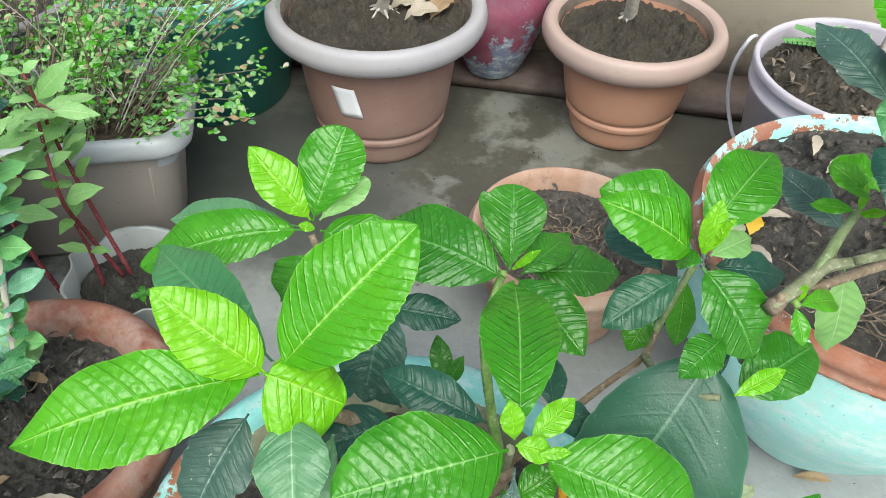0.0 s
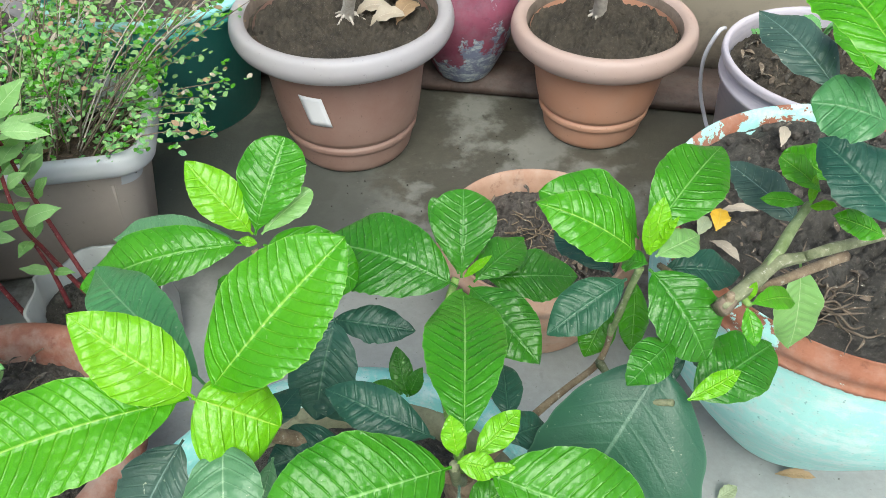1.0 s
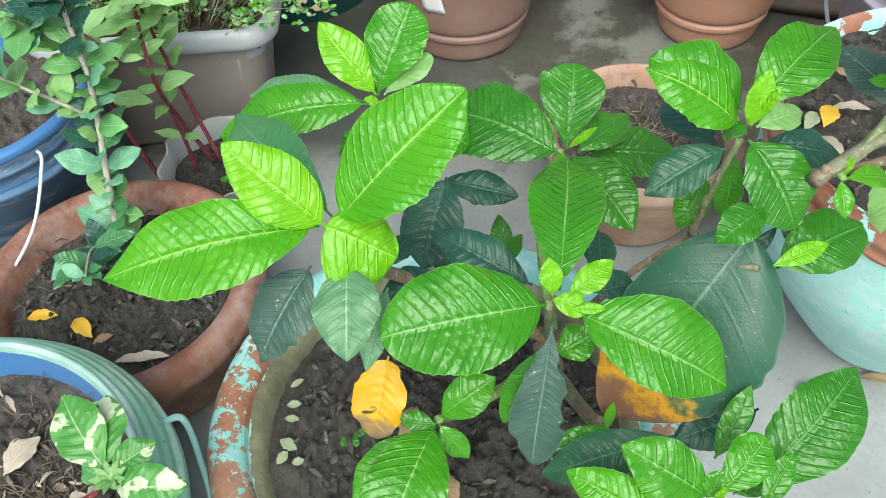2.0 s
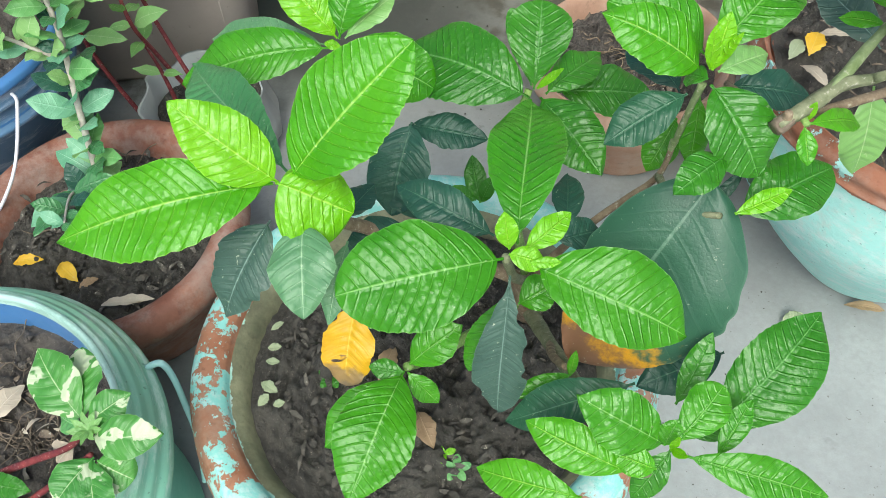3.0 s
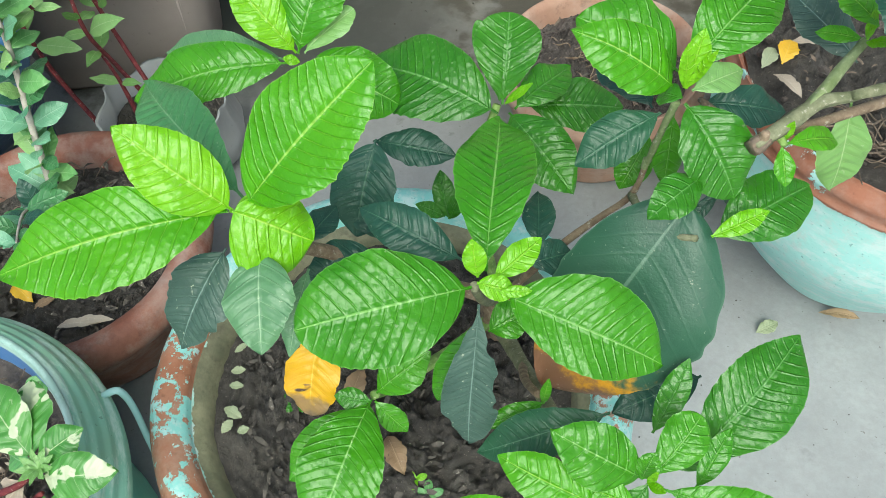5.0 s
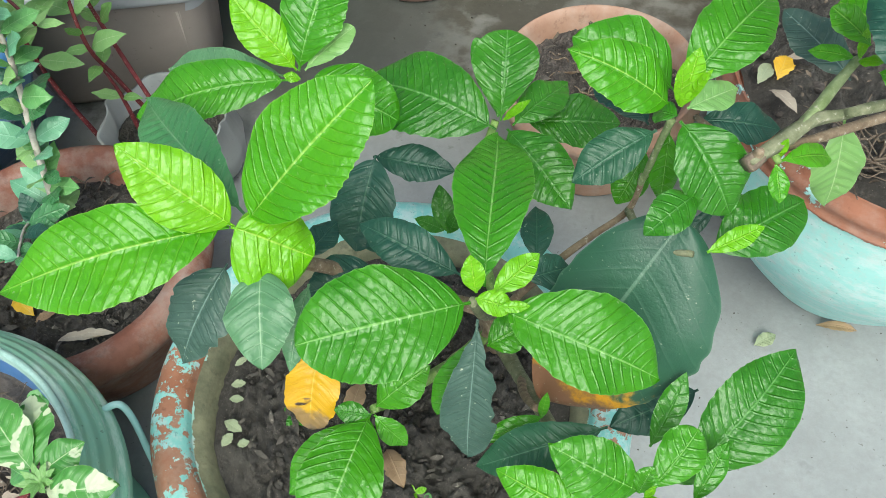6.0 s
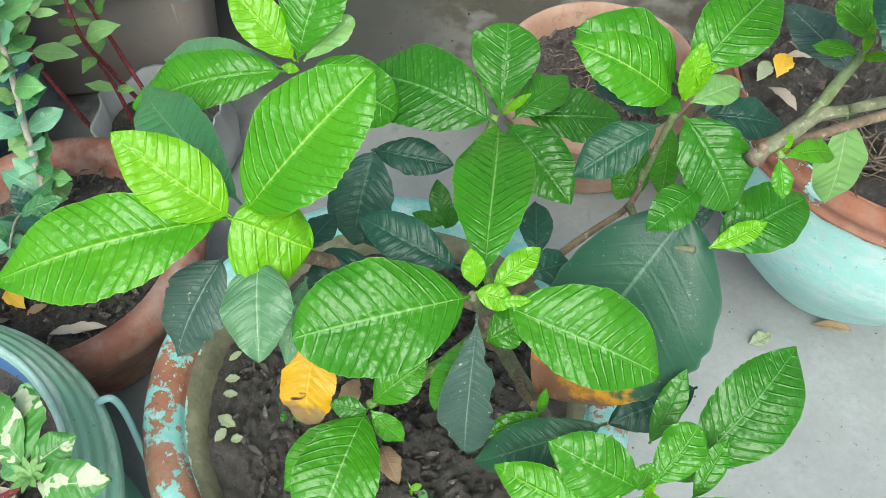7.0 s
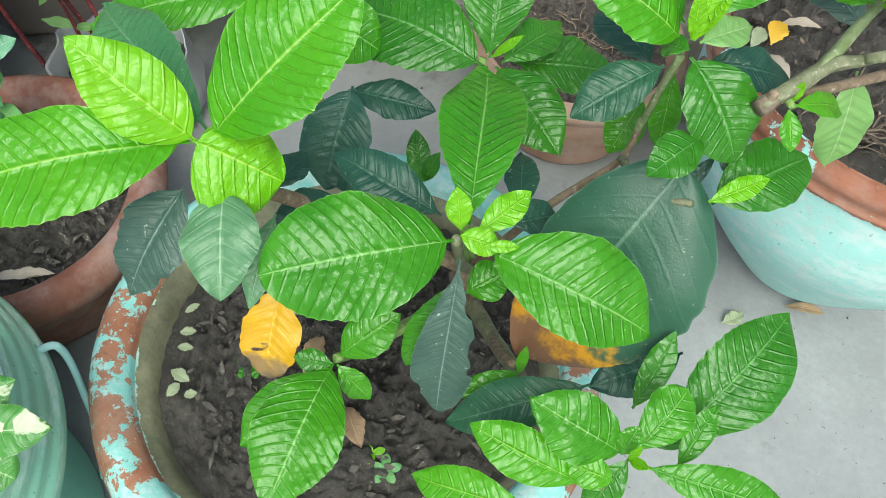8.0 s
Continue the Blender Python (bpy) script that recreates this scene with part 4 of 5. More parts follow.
leaf(SHRUB, (0.210, 0.381, 0.542), (0.221, 0.380, 0.570), 0.005, "lime", "ell", 0.04)
leaf(SHRUB, (0.208, 0.380, 0.542), (0.205, 0.384, 0.570), 0.008, "lime", "ell", 0.04)
leaf(SHRUB, (0.207, 0.374, 0.540), (0.196, 0.387, 0.530), 0.014, "deep", "ell", 0.06)
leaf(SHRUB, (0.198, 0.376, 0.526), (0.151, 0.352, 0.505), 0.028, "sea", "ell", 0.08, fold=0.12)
leaf(SHRUB, (0.210, 0.378, 0.532), (0.245, 0.346, 0.490), 0.043, "deep", "oval", 0.12, fold=0.22)
leaf(SHRUB, (0.240, 0.379, 0.475), (0.267, 0.362, 0.455), 0.019, "slate", "ell", 0.06)
leaf(SHRUB, (0.229, 0.411, 0.500), (0.282, 0.416, 0.490), 0.026, "dark", "ell", 0.10)
leaf(SHRUB, (0.201, 0.415, 0.490), (0.170, 0.468, 0.490), 0.032, "dark", "ell", 0.08)
leaf(SHRUB, (0.223, 0.348, 0.505), (0.191, 0.314, 0.507), 0.023, "deep", "ell", 0.08)
leaf(SHRUB, (0.240, 0.339, 0.460), (0.301, 0.385, 0.459), 0.041, "deep", "oval", 0.10)
leaf(SHRUB, (0.233, 0.328, 0.475), (0.267, 0.345, 0.480), 0.012, "lime", "ell", 0.06)
leaf(SHRUB, (0.245, 0.376, 0.460), (0.227, 0.359, 0.440), 0.008, "dark", "ell", 0.05)
leaf(SHRUB, (0.025, 0.270, 0.340), (-0.002, 0.176, 0.321), 0.057, "fresh", "ell", 0.12, fold=0.22)
leaf(SHRUB, (0.020, 0.268, 0.332), (-0.032, 0.221, 0.300), 0.035, "fresh", "ell", 0.08)
leaf(SHRUB, (0.025, 0.268, 0.342), (-0.001, 0.269, 0.343), 0.015, "deep", "ell", 0.06)
leaf(SHRUB, (0.028, 0.268, 0.342), (0.050, 0.258, 0.315), 0.017, "fresh", "ell", 0.06)
leaf(SHRUB, (0.028, 0.274, 0.342), (0.065, 0.296, 0.370), 0.029, "fresh", "ell", 0.08)
leaf(SHRUB, (0.200, 0.207, 0.402), (0.146, 0.218, 0.436), 0.037, "fresh", "ell", 0.10)
leaf(SHRUB, (0.177, 0.205, 0.410), (0.145, 0.219, 0.434), 0.012, "bright", "ell", 0.04)
leaf(SHRUB, (0.180, 0.190, 0.395), (0.116, 0.212, 0.405), 0.028, "bright", "ell", 0.10)
leaf(SHRUB, (0.205, 0.207, 0.405), (0.233, 0.240, 0.420), 0.027, "fresh", "obo", 0.08)
leaf(SHRUB, (0.199, 0.205, 0.405), (0.205, 0.216, 0.420), 0.014, "fresh", "ell", 0.05)
leaf(SHRUB, (0.233, 0.208, 0.390), (0.253, 0.240, 0.405), 0.015, "fresh", "ell", 0.04)
leaf(SHRUB, (0.233, 0.231, 0.366), (0.301, 0.307, 0.405), 0.050, "deep", "ell", 0.12, fold=0.26, side=-0.1)
leaf(SHRUB, (0.223, 0.226, 0.370), (0.250, 0.245, 0.380), 0.022, "deep", "ell", 0.06)
leaf(SHRUB, (0.211, 0.244, 0.380), (0.231, 0.282, 0.410), 0.017, "deep", "ell", 0.06)
leaf(SHRUB, (0.212, 0.201, 0.402), (0.299, 0.194, 0.380), 0.025, "fresh", "ell", 0.10)
leaf(SHRUB, (0.153, 0.175, 0.385), (0.087, 0.193, 0.370), 0.026, "bright", "ell", 0.10)
leaf(SHRUB, (0.195, 0.191, 0.402), (0.170, 0.197, 0.405), 0.018, "bright", "rnd", 0.08)
leaf(SHRUB, (0.204, 0.205, 0.400), (0.184, 0.183, 0.370), 0.019, "deep", "ell", 0.06)
leaf(SHRUB, (0.202, 0.201, 0.410), (0.210, 0.193, 0.420), 0.005, "lime", "ell", 0.04)
leaf(SHRUB, (0.202, 0.201, 0.410), (0.204, 0.201, 0.430), 0.004, "lime", "ell", 0.04)
leaf(SHRUB, (0.183, 0.247, 0.399), (0.102, 0.233, 0.355), 0.031, "sea", "ell", 0.10)
leaf(SHRUB, (0.144, 0.263, 0.372), (0.106, 0.245, 0.365), 0.014, "fresh", "ell", 0.06)
leaf(SHRUB, (0.143, 0.262, 0.372), (0.146, 0.269, 0.395), 0.006, "bright", "ell", 0.04)
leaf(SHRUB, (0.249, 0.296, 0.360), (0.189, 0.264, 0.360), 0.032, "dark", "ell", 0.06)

# ---- the neighbouring shrub with a thick pruned branch ----
BRANCHY = thing("pruned_shrub", (0, 0, 0), "pruned shrub with a thick grey-green branch and young sprouts", "plant")
stem(BRANCHY, [(0.545, 0.640, 0.30), (0.560, 0.600, 0.39), (0.525, 0.510, 0.480), (0.329, 0.396, 0.535), (0.299, 0.385, 0.535), (0.283, 0.382, 0.532), (0.264, 0.368, 0.528), (0.248, 0.358, 0.522)], [0.007, 0.006, 0.0045, 0.0031, 0.0033, 0.0041, 0.0044, 0.0043], GREEN_BARK, "trunk", 0.35, 14, "grey-green pruned branch with scars")
stem(BRANCHY, [(0.276, 0.377, 0.530), (0.289, 0.393, 0.536), (0.300, 0.407, 0.540), (0.310, 0.418, 0.547)], [0.0036, 0.0033, 0.0031, 0.0028], GREEN_WOOD, "branch", 0.35, 12)
stem(BRANCHY, [(0.560, 0.600, 0.39), (0.560, 0.560, 0.50), (0.480, 0.490, 0.600), (0.315, 0.353, 0.650)], [0.006, 0.005, 0.004, 0.0028], GREEN_BARK)
stem(BRANCHY, [(0.257, 0.371, 0.512), (0.292, 0.393, 0.505), (0.349, 0.423, 0.500)], [0.0022, 0.003, 0.0034], BROWN_BARK)
stem(BRANCHY, [(0.255, 0.362, 0.525), (0.251, 0.359, 0.522), (0.247, 0.356, 0.521)], [0.0040, 0.0049, 0.0046], TWIG, "cut_end", 0.6, 14, "dark cracked end of the cut branch")
stem(BRANCHY, [(0.253, 0.361, 0.520), (0.252, 0.358, 0.532)], [0.0042, 0.0022], BROWN_BARK, "stub")
stem(BRANCHY, [(0.262, 0.370, 0.522), (0.265, 0.359, 0.522)], [0.003, 0.002], SHOOT, "shoot")
stem(BRANCHY, [(0.228, 0.414, 0.500), (0.251, 0.367, 0.515)], [0.002, 0.003], BROWN_BARK, "twig")
leaf(BRANCHY, (0.267, 0.362, 0.520), (0.309, 0.394, 0.490), 0.015, "bright", "ell", 0.08)
leaf(BRANCHY, (0.264, 0.359, 0.520), (0.268, 0.343, 0.505), 0.011, "bright", "ell", 0.06)
leaf(BRANCHY, (0.265, 0.364, 0.520), (0.267, 0.365, 0.535), 0.005, "lime", "ell", 0.04)
leaf(BRANCHY, (0.318, 0.417, 0.500), (0.326, 0.405, 0.430), 0.033, "pale", "ell", 0.06)
leaf(BRANCHY, (0.309, 0.421, 0.545), (0.286, 0.432, 0.540), 0.010, "bright", "ell", 0.06)
leaf(BRANCHY, (0.325, 0.446, 0.505), (0.286, 0.494, 0.520), 0.031, "slate", "ell", 0.08)
leaf(BRANCHY, (0.311, 0.414, 0.560), (0.288, 0.428, 0.575), 0.018, "bright", "obo", 0.06)
leaf(BRANCHY, (0.309, 0.415, 0.550), (0.306, 0.417, 0.570), 0.006, "lime", "ell", 0.04)
leaf(BRANCHY, (0.308, 0.413, 0.550), (0.316, 0.400, 0.560), 0.008, "lime", "ell", 0.04)
leaf(BRANCHY, (0.300, 0.359, 0.645), (0.264, 0.369, 0.650), 0.035, "mid", "rnd", 0.08)
leaf(BRANCHY, (0.295, 0.348, 0.670), (0.271, 0.435, 0.690), 0.041, "bright", "ell", 0.10)
leaf(BRANCHY, (0.323, 0.454, 0.600), (0.290, 0.520, 0.620), 0.036, "slate", "ell", 0.06)
leaf(BRANCHY, (0.335, 0.365, 0.575), (0.296, 0.410, 0.600), 0.040, "dark", "ell", 0.08)
leaf(BRANCHY, (0.328, 0.435, 0.550), (0.304, 0.459, 0.555), 0.028, "bright", "obo", 0.10)
leaf(BRANCHY, (0.341, 0.386, 0.550), (0.311, 0.392, 0.560), 0.017, "bright", "ell", 0.06)
leaf(BRANCHY, (0.330, 0.438, 0.620), (0.324, 0.490, 0.630), 0.020, "bright", "ell", 0.06)

# ---- bare stems in the plastic pots ----
def sapling(base, top, r, label):
    s = thing("sapling", (0, 0, 0), label, "plant")
    b, t = Vector(base), Vector(top)
    trunk = stem(s, [b - Vector((0, 0, 0.03)), b, b.lerp(t, 0.3) + Vector((0.006, 0, 0)), b.lerp(t, 0.65) - Vector((0.004, 0, 0)), t], [r * 1.5, r * 1.25, r, r * 0.9, r * 0.7], PALE_BARK, "trunk", 0.3, 12)
    for k in range(7):
        a = k * 0.95 + 0.4
        e = b + Vector((math.cos(a) * 0.035, math.sin(a) * 0.03, -0.008 - 0.004 * (k % 2)))
        stem(trunk, [b + Vector((0, 0, 0.008)), b.lerp(e, 0.5) + Vector((0, 0, 0.004)), e], [r * 0.5, r * 0.26, r * 0.1], PALE_BARK, "root", 0.3, 7)
    return s


sapling((-0.070, 1.262, 0.235), (-0.038, 1.132, 0.500), 0.0085, "thin pale sapling stem in the brown pot")
sapling((0.351, 1.345, 0.194), (0.282, 1.176, 0.500), 0.0095, "pale sapling stem with bare roots in the orange pot")

# ---- shrub with small leaves in the planter box ----
def bush():
    b = thing("small_leaved_shrub", (0, 0, 0), "twiggy small-leaved shrub, bright green shoots and dry leaves", "plant")
    rng = random.Random(11)
    kinds = {"rosy": [], "bright": [], "hedge": [], "dry": [], "straw": []}
    turn = Matrix.Rotation(radians(11), 3, "Z")
    for k in range(96):
        foot = Vector((-0.535, 0.965, 0.155)) + turn @ Vector((rng.uniform(-0.15, 0.15), rng.uniform(-0.07, 0.07), 0))
        lean = Vector(((foot.x + 0.50) * 1.3 + rng.uniform(-0.11, 0.12), rng.uniform(-0.09, 0.27), rng.uniform(0.07, 0.27)))
        if k % 4 == 0:
            lean += Vector((0.03, 0.15, 0.07))
        if k < 5:
            lean = Vector((0.15 + 0.02 * k, 0.06 - 0.03 * k, 0.05 + 0.02 * k))
            foot = Vector((-0.42, 1.0 - 0.02 * k, 0.16))
        p = [foot, foot + lean * 0.4 + Vector((0, 0, 0.03)), foot + lean * 0.75 + Vector((rng.uniform(-0.02, 0.02), 0, 0.02)), foot + lean]
        v, f = tube(p, [0.0018, 0.0012, 0.0008, 0.0004], 5, 0.2, k)
        mesh_object("twig", v, f, TWIG if k % 3 else GREEN_BARK, b)
        shade = rng.random()
        for q in range(50):
            s = rng.uniform(0.08, 1.0) ** 0.8
            at = foot.lerp(p[1], s / 0.4) if s < 0.4 else p[1].lerp(p[2], (s - 0.4) / 0.35) if s < 0.75 else p[2].lerp(p[3], (s - 0.75) / 0.25)
            at = at + Vector((rng.gauss(0, 0.013), rng.gauss(0, 0.013), rng.gauss(0, 0.010)))
            sprig = rng.choice((1, 1, 2, 3))
            for w in range(sprig):
                a, up = rng.uniform(0, 6.283), rng.uniform(-0.3, 0.8)
                size = rng.uniform(0.006, 0.0105) * (1.3 if s > 0.85 else 1.0)
                end = at + Vector((math.cos(a), math.sin(a), up)).normalized() * size
                roll = rng.random()
                kind = "straw" if roll < 0.07 else "dry" if roll < (0.17 if at.z > 0.27 else 0.09) else "rosy" if roll < 0.5 else "bright" if roll < 0.66 + 0.1 * shade else "hedge"
                kinds[kind].append(blade(at, end, size * rng.uniform(0.42, 0.6), "ell", 0.05, (rng.uniform(-0.5, 0.5), rng.uniform(-0.8, 0.2), 0.8), 0, 3, 4, 1, 0.0, 0.1, 0, 0.05))
    for k in range(34):
        mid = Vector((-0.50, 0.97, 0.25)) + turn @ Vector((rng.uniform(-0.17, 0.20), rng.uniform(-0.10, 0.16), rng.uniform(-0.05, 0.13)))
        for q in range(34):
            at = mid + Vector((rng.gauss(0, 0.012), rng.gauss(0, 0.012), rng.gauss(0, 0.010)))
            a, size = rng.uniform(0, 6.283), rng.uniform(0.008, 0.013)
            end = at + Vector((math.cos(a), math.sin(a), rng.uniform(-0.1, 0.7))).normalized() * size
            kinds["bright" if q % 3 else "rosy"].append(blade(at, end, size * 0.5, "ell", 0.05, (rng.uniform(-0.5, 0.5), rng.uniform(-0.8, 0.2), 0.8), 0, 3, 4, 1, 0.0, 0.1, 0, 0.05))
    for k in range(70):
        foot = Vector((-0.535, 0.965, 0.20)) + turn @ Vector((rng.uniform(-0.14, 0.16), rng.uniform(-0.06, 0.08), 0))
        out = Vector(((foot.x + 0.50) * 1.3 + rng.uniform(-0.10, 0.09), rng.uniform(-0.10, 0.22), rng.uniform(0.06, 0.25)))
        p = [foot, foot + out * 0.5 + Vector((0, 0, 0.02)), foot + out]
        v, f = tube(p, [0.0012, 0.0009, 0.0004], 5, 0.2, k)
        twig = mesh_object("twig", v, f, PALE_BARK if k % 2 else TWIG, b, True, "bare grey twig")
        for w in range(3):
            q = p[1].lerp(p[2], 0.25 + 0.25 * w)
            side = Vector((rng.uniform(-1, 1), rng.uniform(-1, 1), rng.uniform(0, 1))).normalized() * rng.uniform(0.015, 0.035)
            v, f = tube([q, q + side * 0.5 + Vector((0, 0, 0.002)), q + side], [0.0006, 0.0005, 0.0003], 4, 0.1, k + w)
            mesh_object("side_twig", v, f, PALE_BARK if k % 2 else TWIG, twig)
    for kind, label in (("rosy", "soft green leaflets"), ("bright", "bright green young leaflets"), ("hedge", "darker green leaflets"), ("dry", "dry brown leaflets"), ("straw", "bleached dry leaflets")):
        ob = foliage("crown", kinds[kind], LEAF[kind], b, label)
        ob["kind"] = "stuff"

    litter = []
    for k in range(420):
        at = Vector((-0.535, 0.965, 0.166)) + turn @ Vector((rng.uniform(-0.16, 0.16), rng.uniform(-0.08, 0.08), rng.uniform(0, 0.006)))
        a, size = rng.uniform(0, 6.283), rng.uniform(0.008, 0.016)
        litter.append(blade(at, at + Vector((math.cos(a), math.sin(a), rng.uniform(-0.1, 0.4))) * size, size * 0.55, "ell", 0.1, (rng.uniform(-0.5, 0.5), rng.uniform(-0.5, 0.5), 0.8), 0, 3, 4, 1, 0.0, 0.3, 0, 0.05))
    ob = foliage("leaf_litter", litter, LEAF["dry"], None)
    tagged(ob, "dry brown leaf litter covering the planter's soil", "leaf litter", kind="stuff")


bush()

# ---- red-stemmed plant in the grow bag ----
RED = thing("red_stemmed_plant", (0, 0, 0), "leggy plant with dark red stems and pale green leaves", "plant")
RED_STEMS = [
    [(-0.376, 0.780, 0.085), (-0.404, 0.776, 0.170), (-0.403, 0.752, 0.250), (-0.423, 0.801, 0.330), (-0.344, 0.701, 0.400)],
    [(-0.449, 0.748, 0.085), (-0.460, 0.737, 0.180), (-0.461, 0.731, 0.250), (-0.480, 0.755, 0.310), (-0.366, 0.644, 0.360)],
    [(-0.396, 0.762, 0.085), (-0.401, 0.766, 0.150), (-0.405, 0.761, 0.200)],
    [(-0.359, 0.769, 0.100), (-0.399, 0.797, 0.210), (-0.419, 0.809, 0.290), (-0.432, 0.816, 0.370)],
]
for path in RED_STEMS:
    n = len(path)
    stem(RED, path, [0.0034 - 0.0018 * i / (n - 1) for i in range(n)], RED_STEM, "stem", 0.15, 8)


def dress(plant, path, count, size, mats, rng, shape="lance", spread=0.9, start=0.25, ratio=0.36, pair=True, droop=0.1):
    """Leaves in pairs up a stem."""
    pts = [Vector(p) for p in path]
    for k in range(count):
        s = (start + (1 - start) * k / max(count - 1, 1)) * (len(pts) - 1)
        i = min(int(s), len(pts) - 2)
        at = pts[i].lerp(pts[i + 1], s - i)
        way = (pts[i + 1] - pts[i]).normalized()
        a = k * 1.571 + rng.uniform(-0.7, 0.7)
        for side in ((0, math.pi) if pair else (0,)):
            out = Vector((math.cos(a + side), math.sin(a + side), 0))
            out = (out - way * out.dot(way) * 0.6 + way * rng.uniform(0.1, 0.9) - Vector((0, 0, droop))).normalized()
            L = size * rng.uniform(0.55, 1.25) * (0.65 if k > count - 3 else 1)
            leaf(plant, at, at + out * L * spread, L * ratio, rng.choice(mats), shape, rng.uniform(0.03, 0.15), face=(rng.uniform(-0.3, 0.3), rng.uniform(-0.6, 0.0), 0.8), veins=7, rows=20, cols=3, relief=0.0004)


rng = random.Random(5)
for path, count in zip(RED_STEMS, (9, 9, 2, 9)):
    dress(RED, path, count, 0.058, ("rosy", "rosy", "rosy", "pale"), rng, "lance", 0.95, 0.44, 0.38, True, 0.2)

# ---- bushy shrub in the red terracotta pot ----
HEDGE = thing("bushy_shrub", (0, 0, 0), "upright shrub with a pale stem and dense cool green leaves", "plant")
HEDGE_STEMS = [
    [(-0.403, 0.541, 0.108), (-0.397, 0.564, 0.190), (-0.387, 0.579, 0.270), (-0.388, 0.614, 0.350), (-0.390, 0.626, 0.430), (-0.376, 0.619, 0.500)],
    [(-0.399, 0.550, 0.150), (-0.400, 0.516, 0.200), (-0.367, 0.451, 0.235)],
    [(-0.394, 0.607, 0.310), (-0.422, 0.596, 0.340), (-0.468, 0.591, 0.370), (-0.482, 0.577, 0.400)],
    [(-0.397, 0.629, 0.360), (-0.430, 0.629, 0.400), (-0.444, 0.612, 0.430)],
]
for path, r in zip(HEDGE_STEMS, (0.0045, 0.0022, 0.0028, 0.0024)):
    n = len(path)
    stem(HEDGE, path, [r * (1 - 0.55 * i / (n - 1)) for i in range(n)], PALE_BARK, "stem", 0.2, 8)
for path, count, start, mix in zip(HEDGE_STEMS, (34, 9, 11, 11), (0.12, 0.2, 0.1, 0.1), (("teal", "mid", "hedge", "rosy", "dark"), ("mid", "dark", "teal"), ("teal", "hedge", "rosy"), ("teal", "hedge", "rosy", "bright"))):
    dress(HEDGE, path, count, 0.046, mix, rng, "acu", 0.95, start, 0.48, True, 0.05)

# ---- variegated plant in the aqua bucket ----
VARI = thing("variegated_plant", (0, 0, 0), "young plant with green and cream variegated leaves", "plant")
stem(VARI, [(-0.334, 0.180, 0.240), (-0.275, 0.191, 0.275), (-0.225, 0.199, 0.305), (-0.209, 0.207, 0.325)], [0.0035, 0.003, 0.0028, 0.0022], RED_STEM, "stem", 0.2, 8, "reddish stem")
stem(VARI, [(-0.295, 0.164, 0.230), (-0.248, 0.179, 0.270), (-0.200, 0.192, 0.315)], [0.003, 0.0026, 0.002], RED_STEM, "stem", 0.2, 8)
leaf(VARI, (-0.210, 0.213, 0.325), (-0.257, 0.258, 0.345), 0.040, "variegated", "ell", 0.06, veins=8)
leaf(VARI, (-0.209, 0.214, 0.326), (-0.228, 0.268, 0.335), 0.034, "variegated", "ell", 0.08, veins=8)
leaf(VARI, (-0.206, 0.211, 0.325), (-0.177, 0.235, 0.335), 0.026, "variegated", "acu", 0.06, veins=8)
leaf(VARI, (-0.200, 0.202, 0.322), (-0.144, 0.207, 0.328), 0.032, "variegated", "ell", 0.16, veins=8)
leaf(VARI, (-0.197, 0.190, 0.315), (-0.215, 0.154, 0.310), 0.032, "variegated", "ell", 0.10, veins=8)
leaf(VARI, (-0.194, 0.188, 0.315), (-0.166, 0.180, 0.305), 0.036, "variegated", "rnd", 0.12, veins=8)
leaf(VARI, (-0.196, 0.188, 0.315), (-0.183, 0.147, 0.300), 0.034, "variegated", "ell", 0.12, veins=8)
leaf(VARI, (-0.208, 0.208, 0.325), (-0.235, 0.218, 0.315), 0.018, "hedge", "ell", 0.08, veins=6)
leaf(VARI, (-0.224, 0.202, 0.300), (-0.247, 0.196, 0.275), 0.026, "straw", "ell", 0.08, veins=6)
leaf(VARI, (-0.314, 0.179, 0.260), (-0.263, 0.174, 0.270), 0.020, "deep", "ell", 0.08, veins=8)
for k in range(9):
    a = k * 0.7
    c = Vector((-0.202, 0.205, 0.328))
    leaf(VARI, c, c + Vector((math.cos(a) * 0.014, math.sin(a) * 0.014, 0.006)), 0.005, "pale", "lance", 0.05, veins=4, rows=16, cols=3, relief=0.0002)

# ---- fern in the white bucket ----
FERN = thing("fern", (0, 0, 0), "small feathery green fern growing in the bucket", "plant")
for k in range(6):
    base = Vector((0.622 - 0.005, 1.045 + 0.055, 0.262))
    end = base + Vector((-0.085 + 0.02 * k, 0.015 + 0.025 * math.sin(k * 2.1), 0.022 + 0.01 * (k % 3)))
    mid = base.lerp(end, 0.5) + Vector((0, 0, 0.012))
    stem(FERN, [base, mid, end], [0.0012, 0.001, 0.0005], SHOOT, "stalk", 0.1, 5)
    for q in range(11):
        s = 0.2 + 0.8 * q / 10
        at = base.lerp(mid, s * 2) if s < 0.5 else mid.lerp(end, s * 2 - 1)
        d = (end - base).normalized()
        for side in (-1, 1):
            out = (d.cross(Vector((0, 0, 1))) * side + d * 0.6).normalized()
            leaf(FERN, at, at + out * 0.020 * (1.15 - s * 0.7), 0.006, "hedge", "lance", 0.05, "leaflet", veins=4, rows=8, cols=1, relief=0.0)
stem(FERN, [(0.655, 1.075, 0.215), (0.660, 1.085, 0.30), (0.668, 1.09, 0.42)], [0.008, 0.007, 0.006], PALE_BARK, "stem", 0.3, 10)


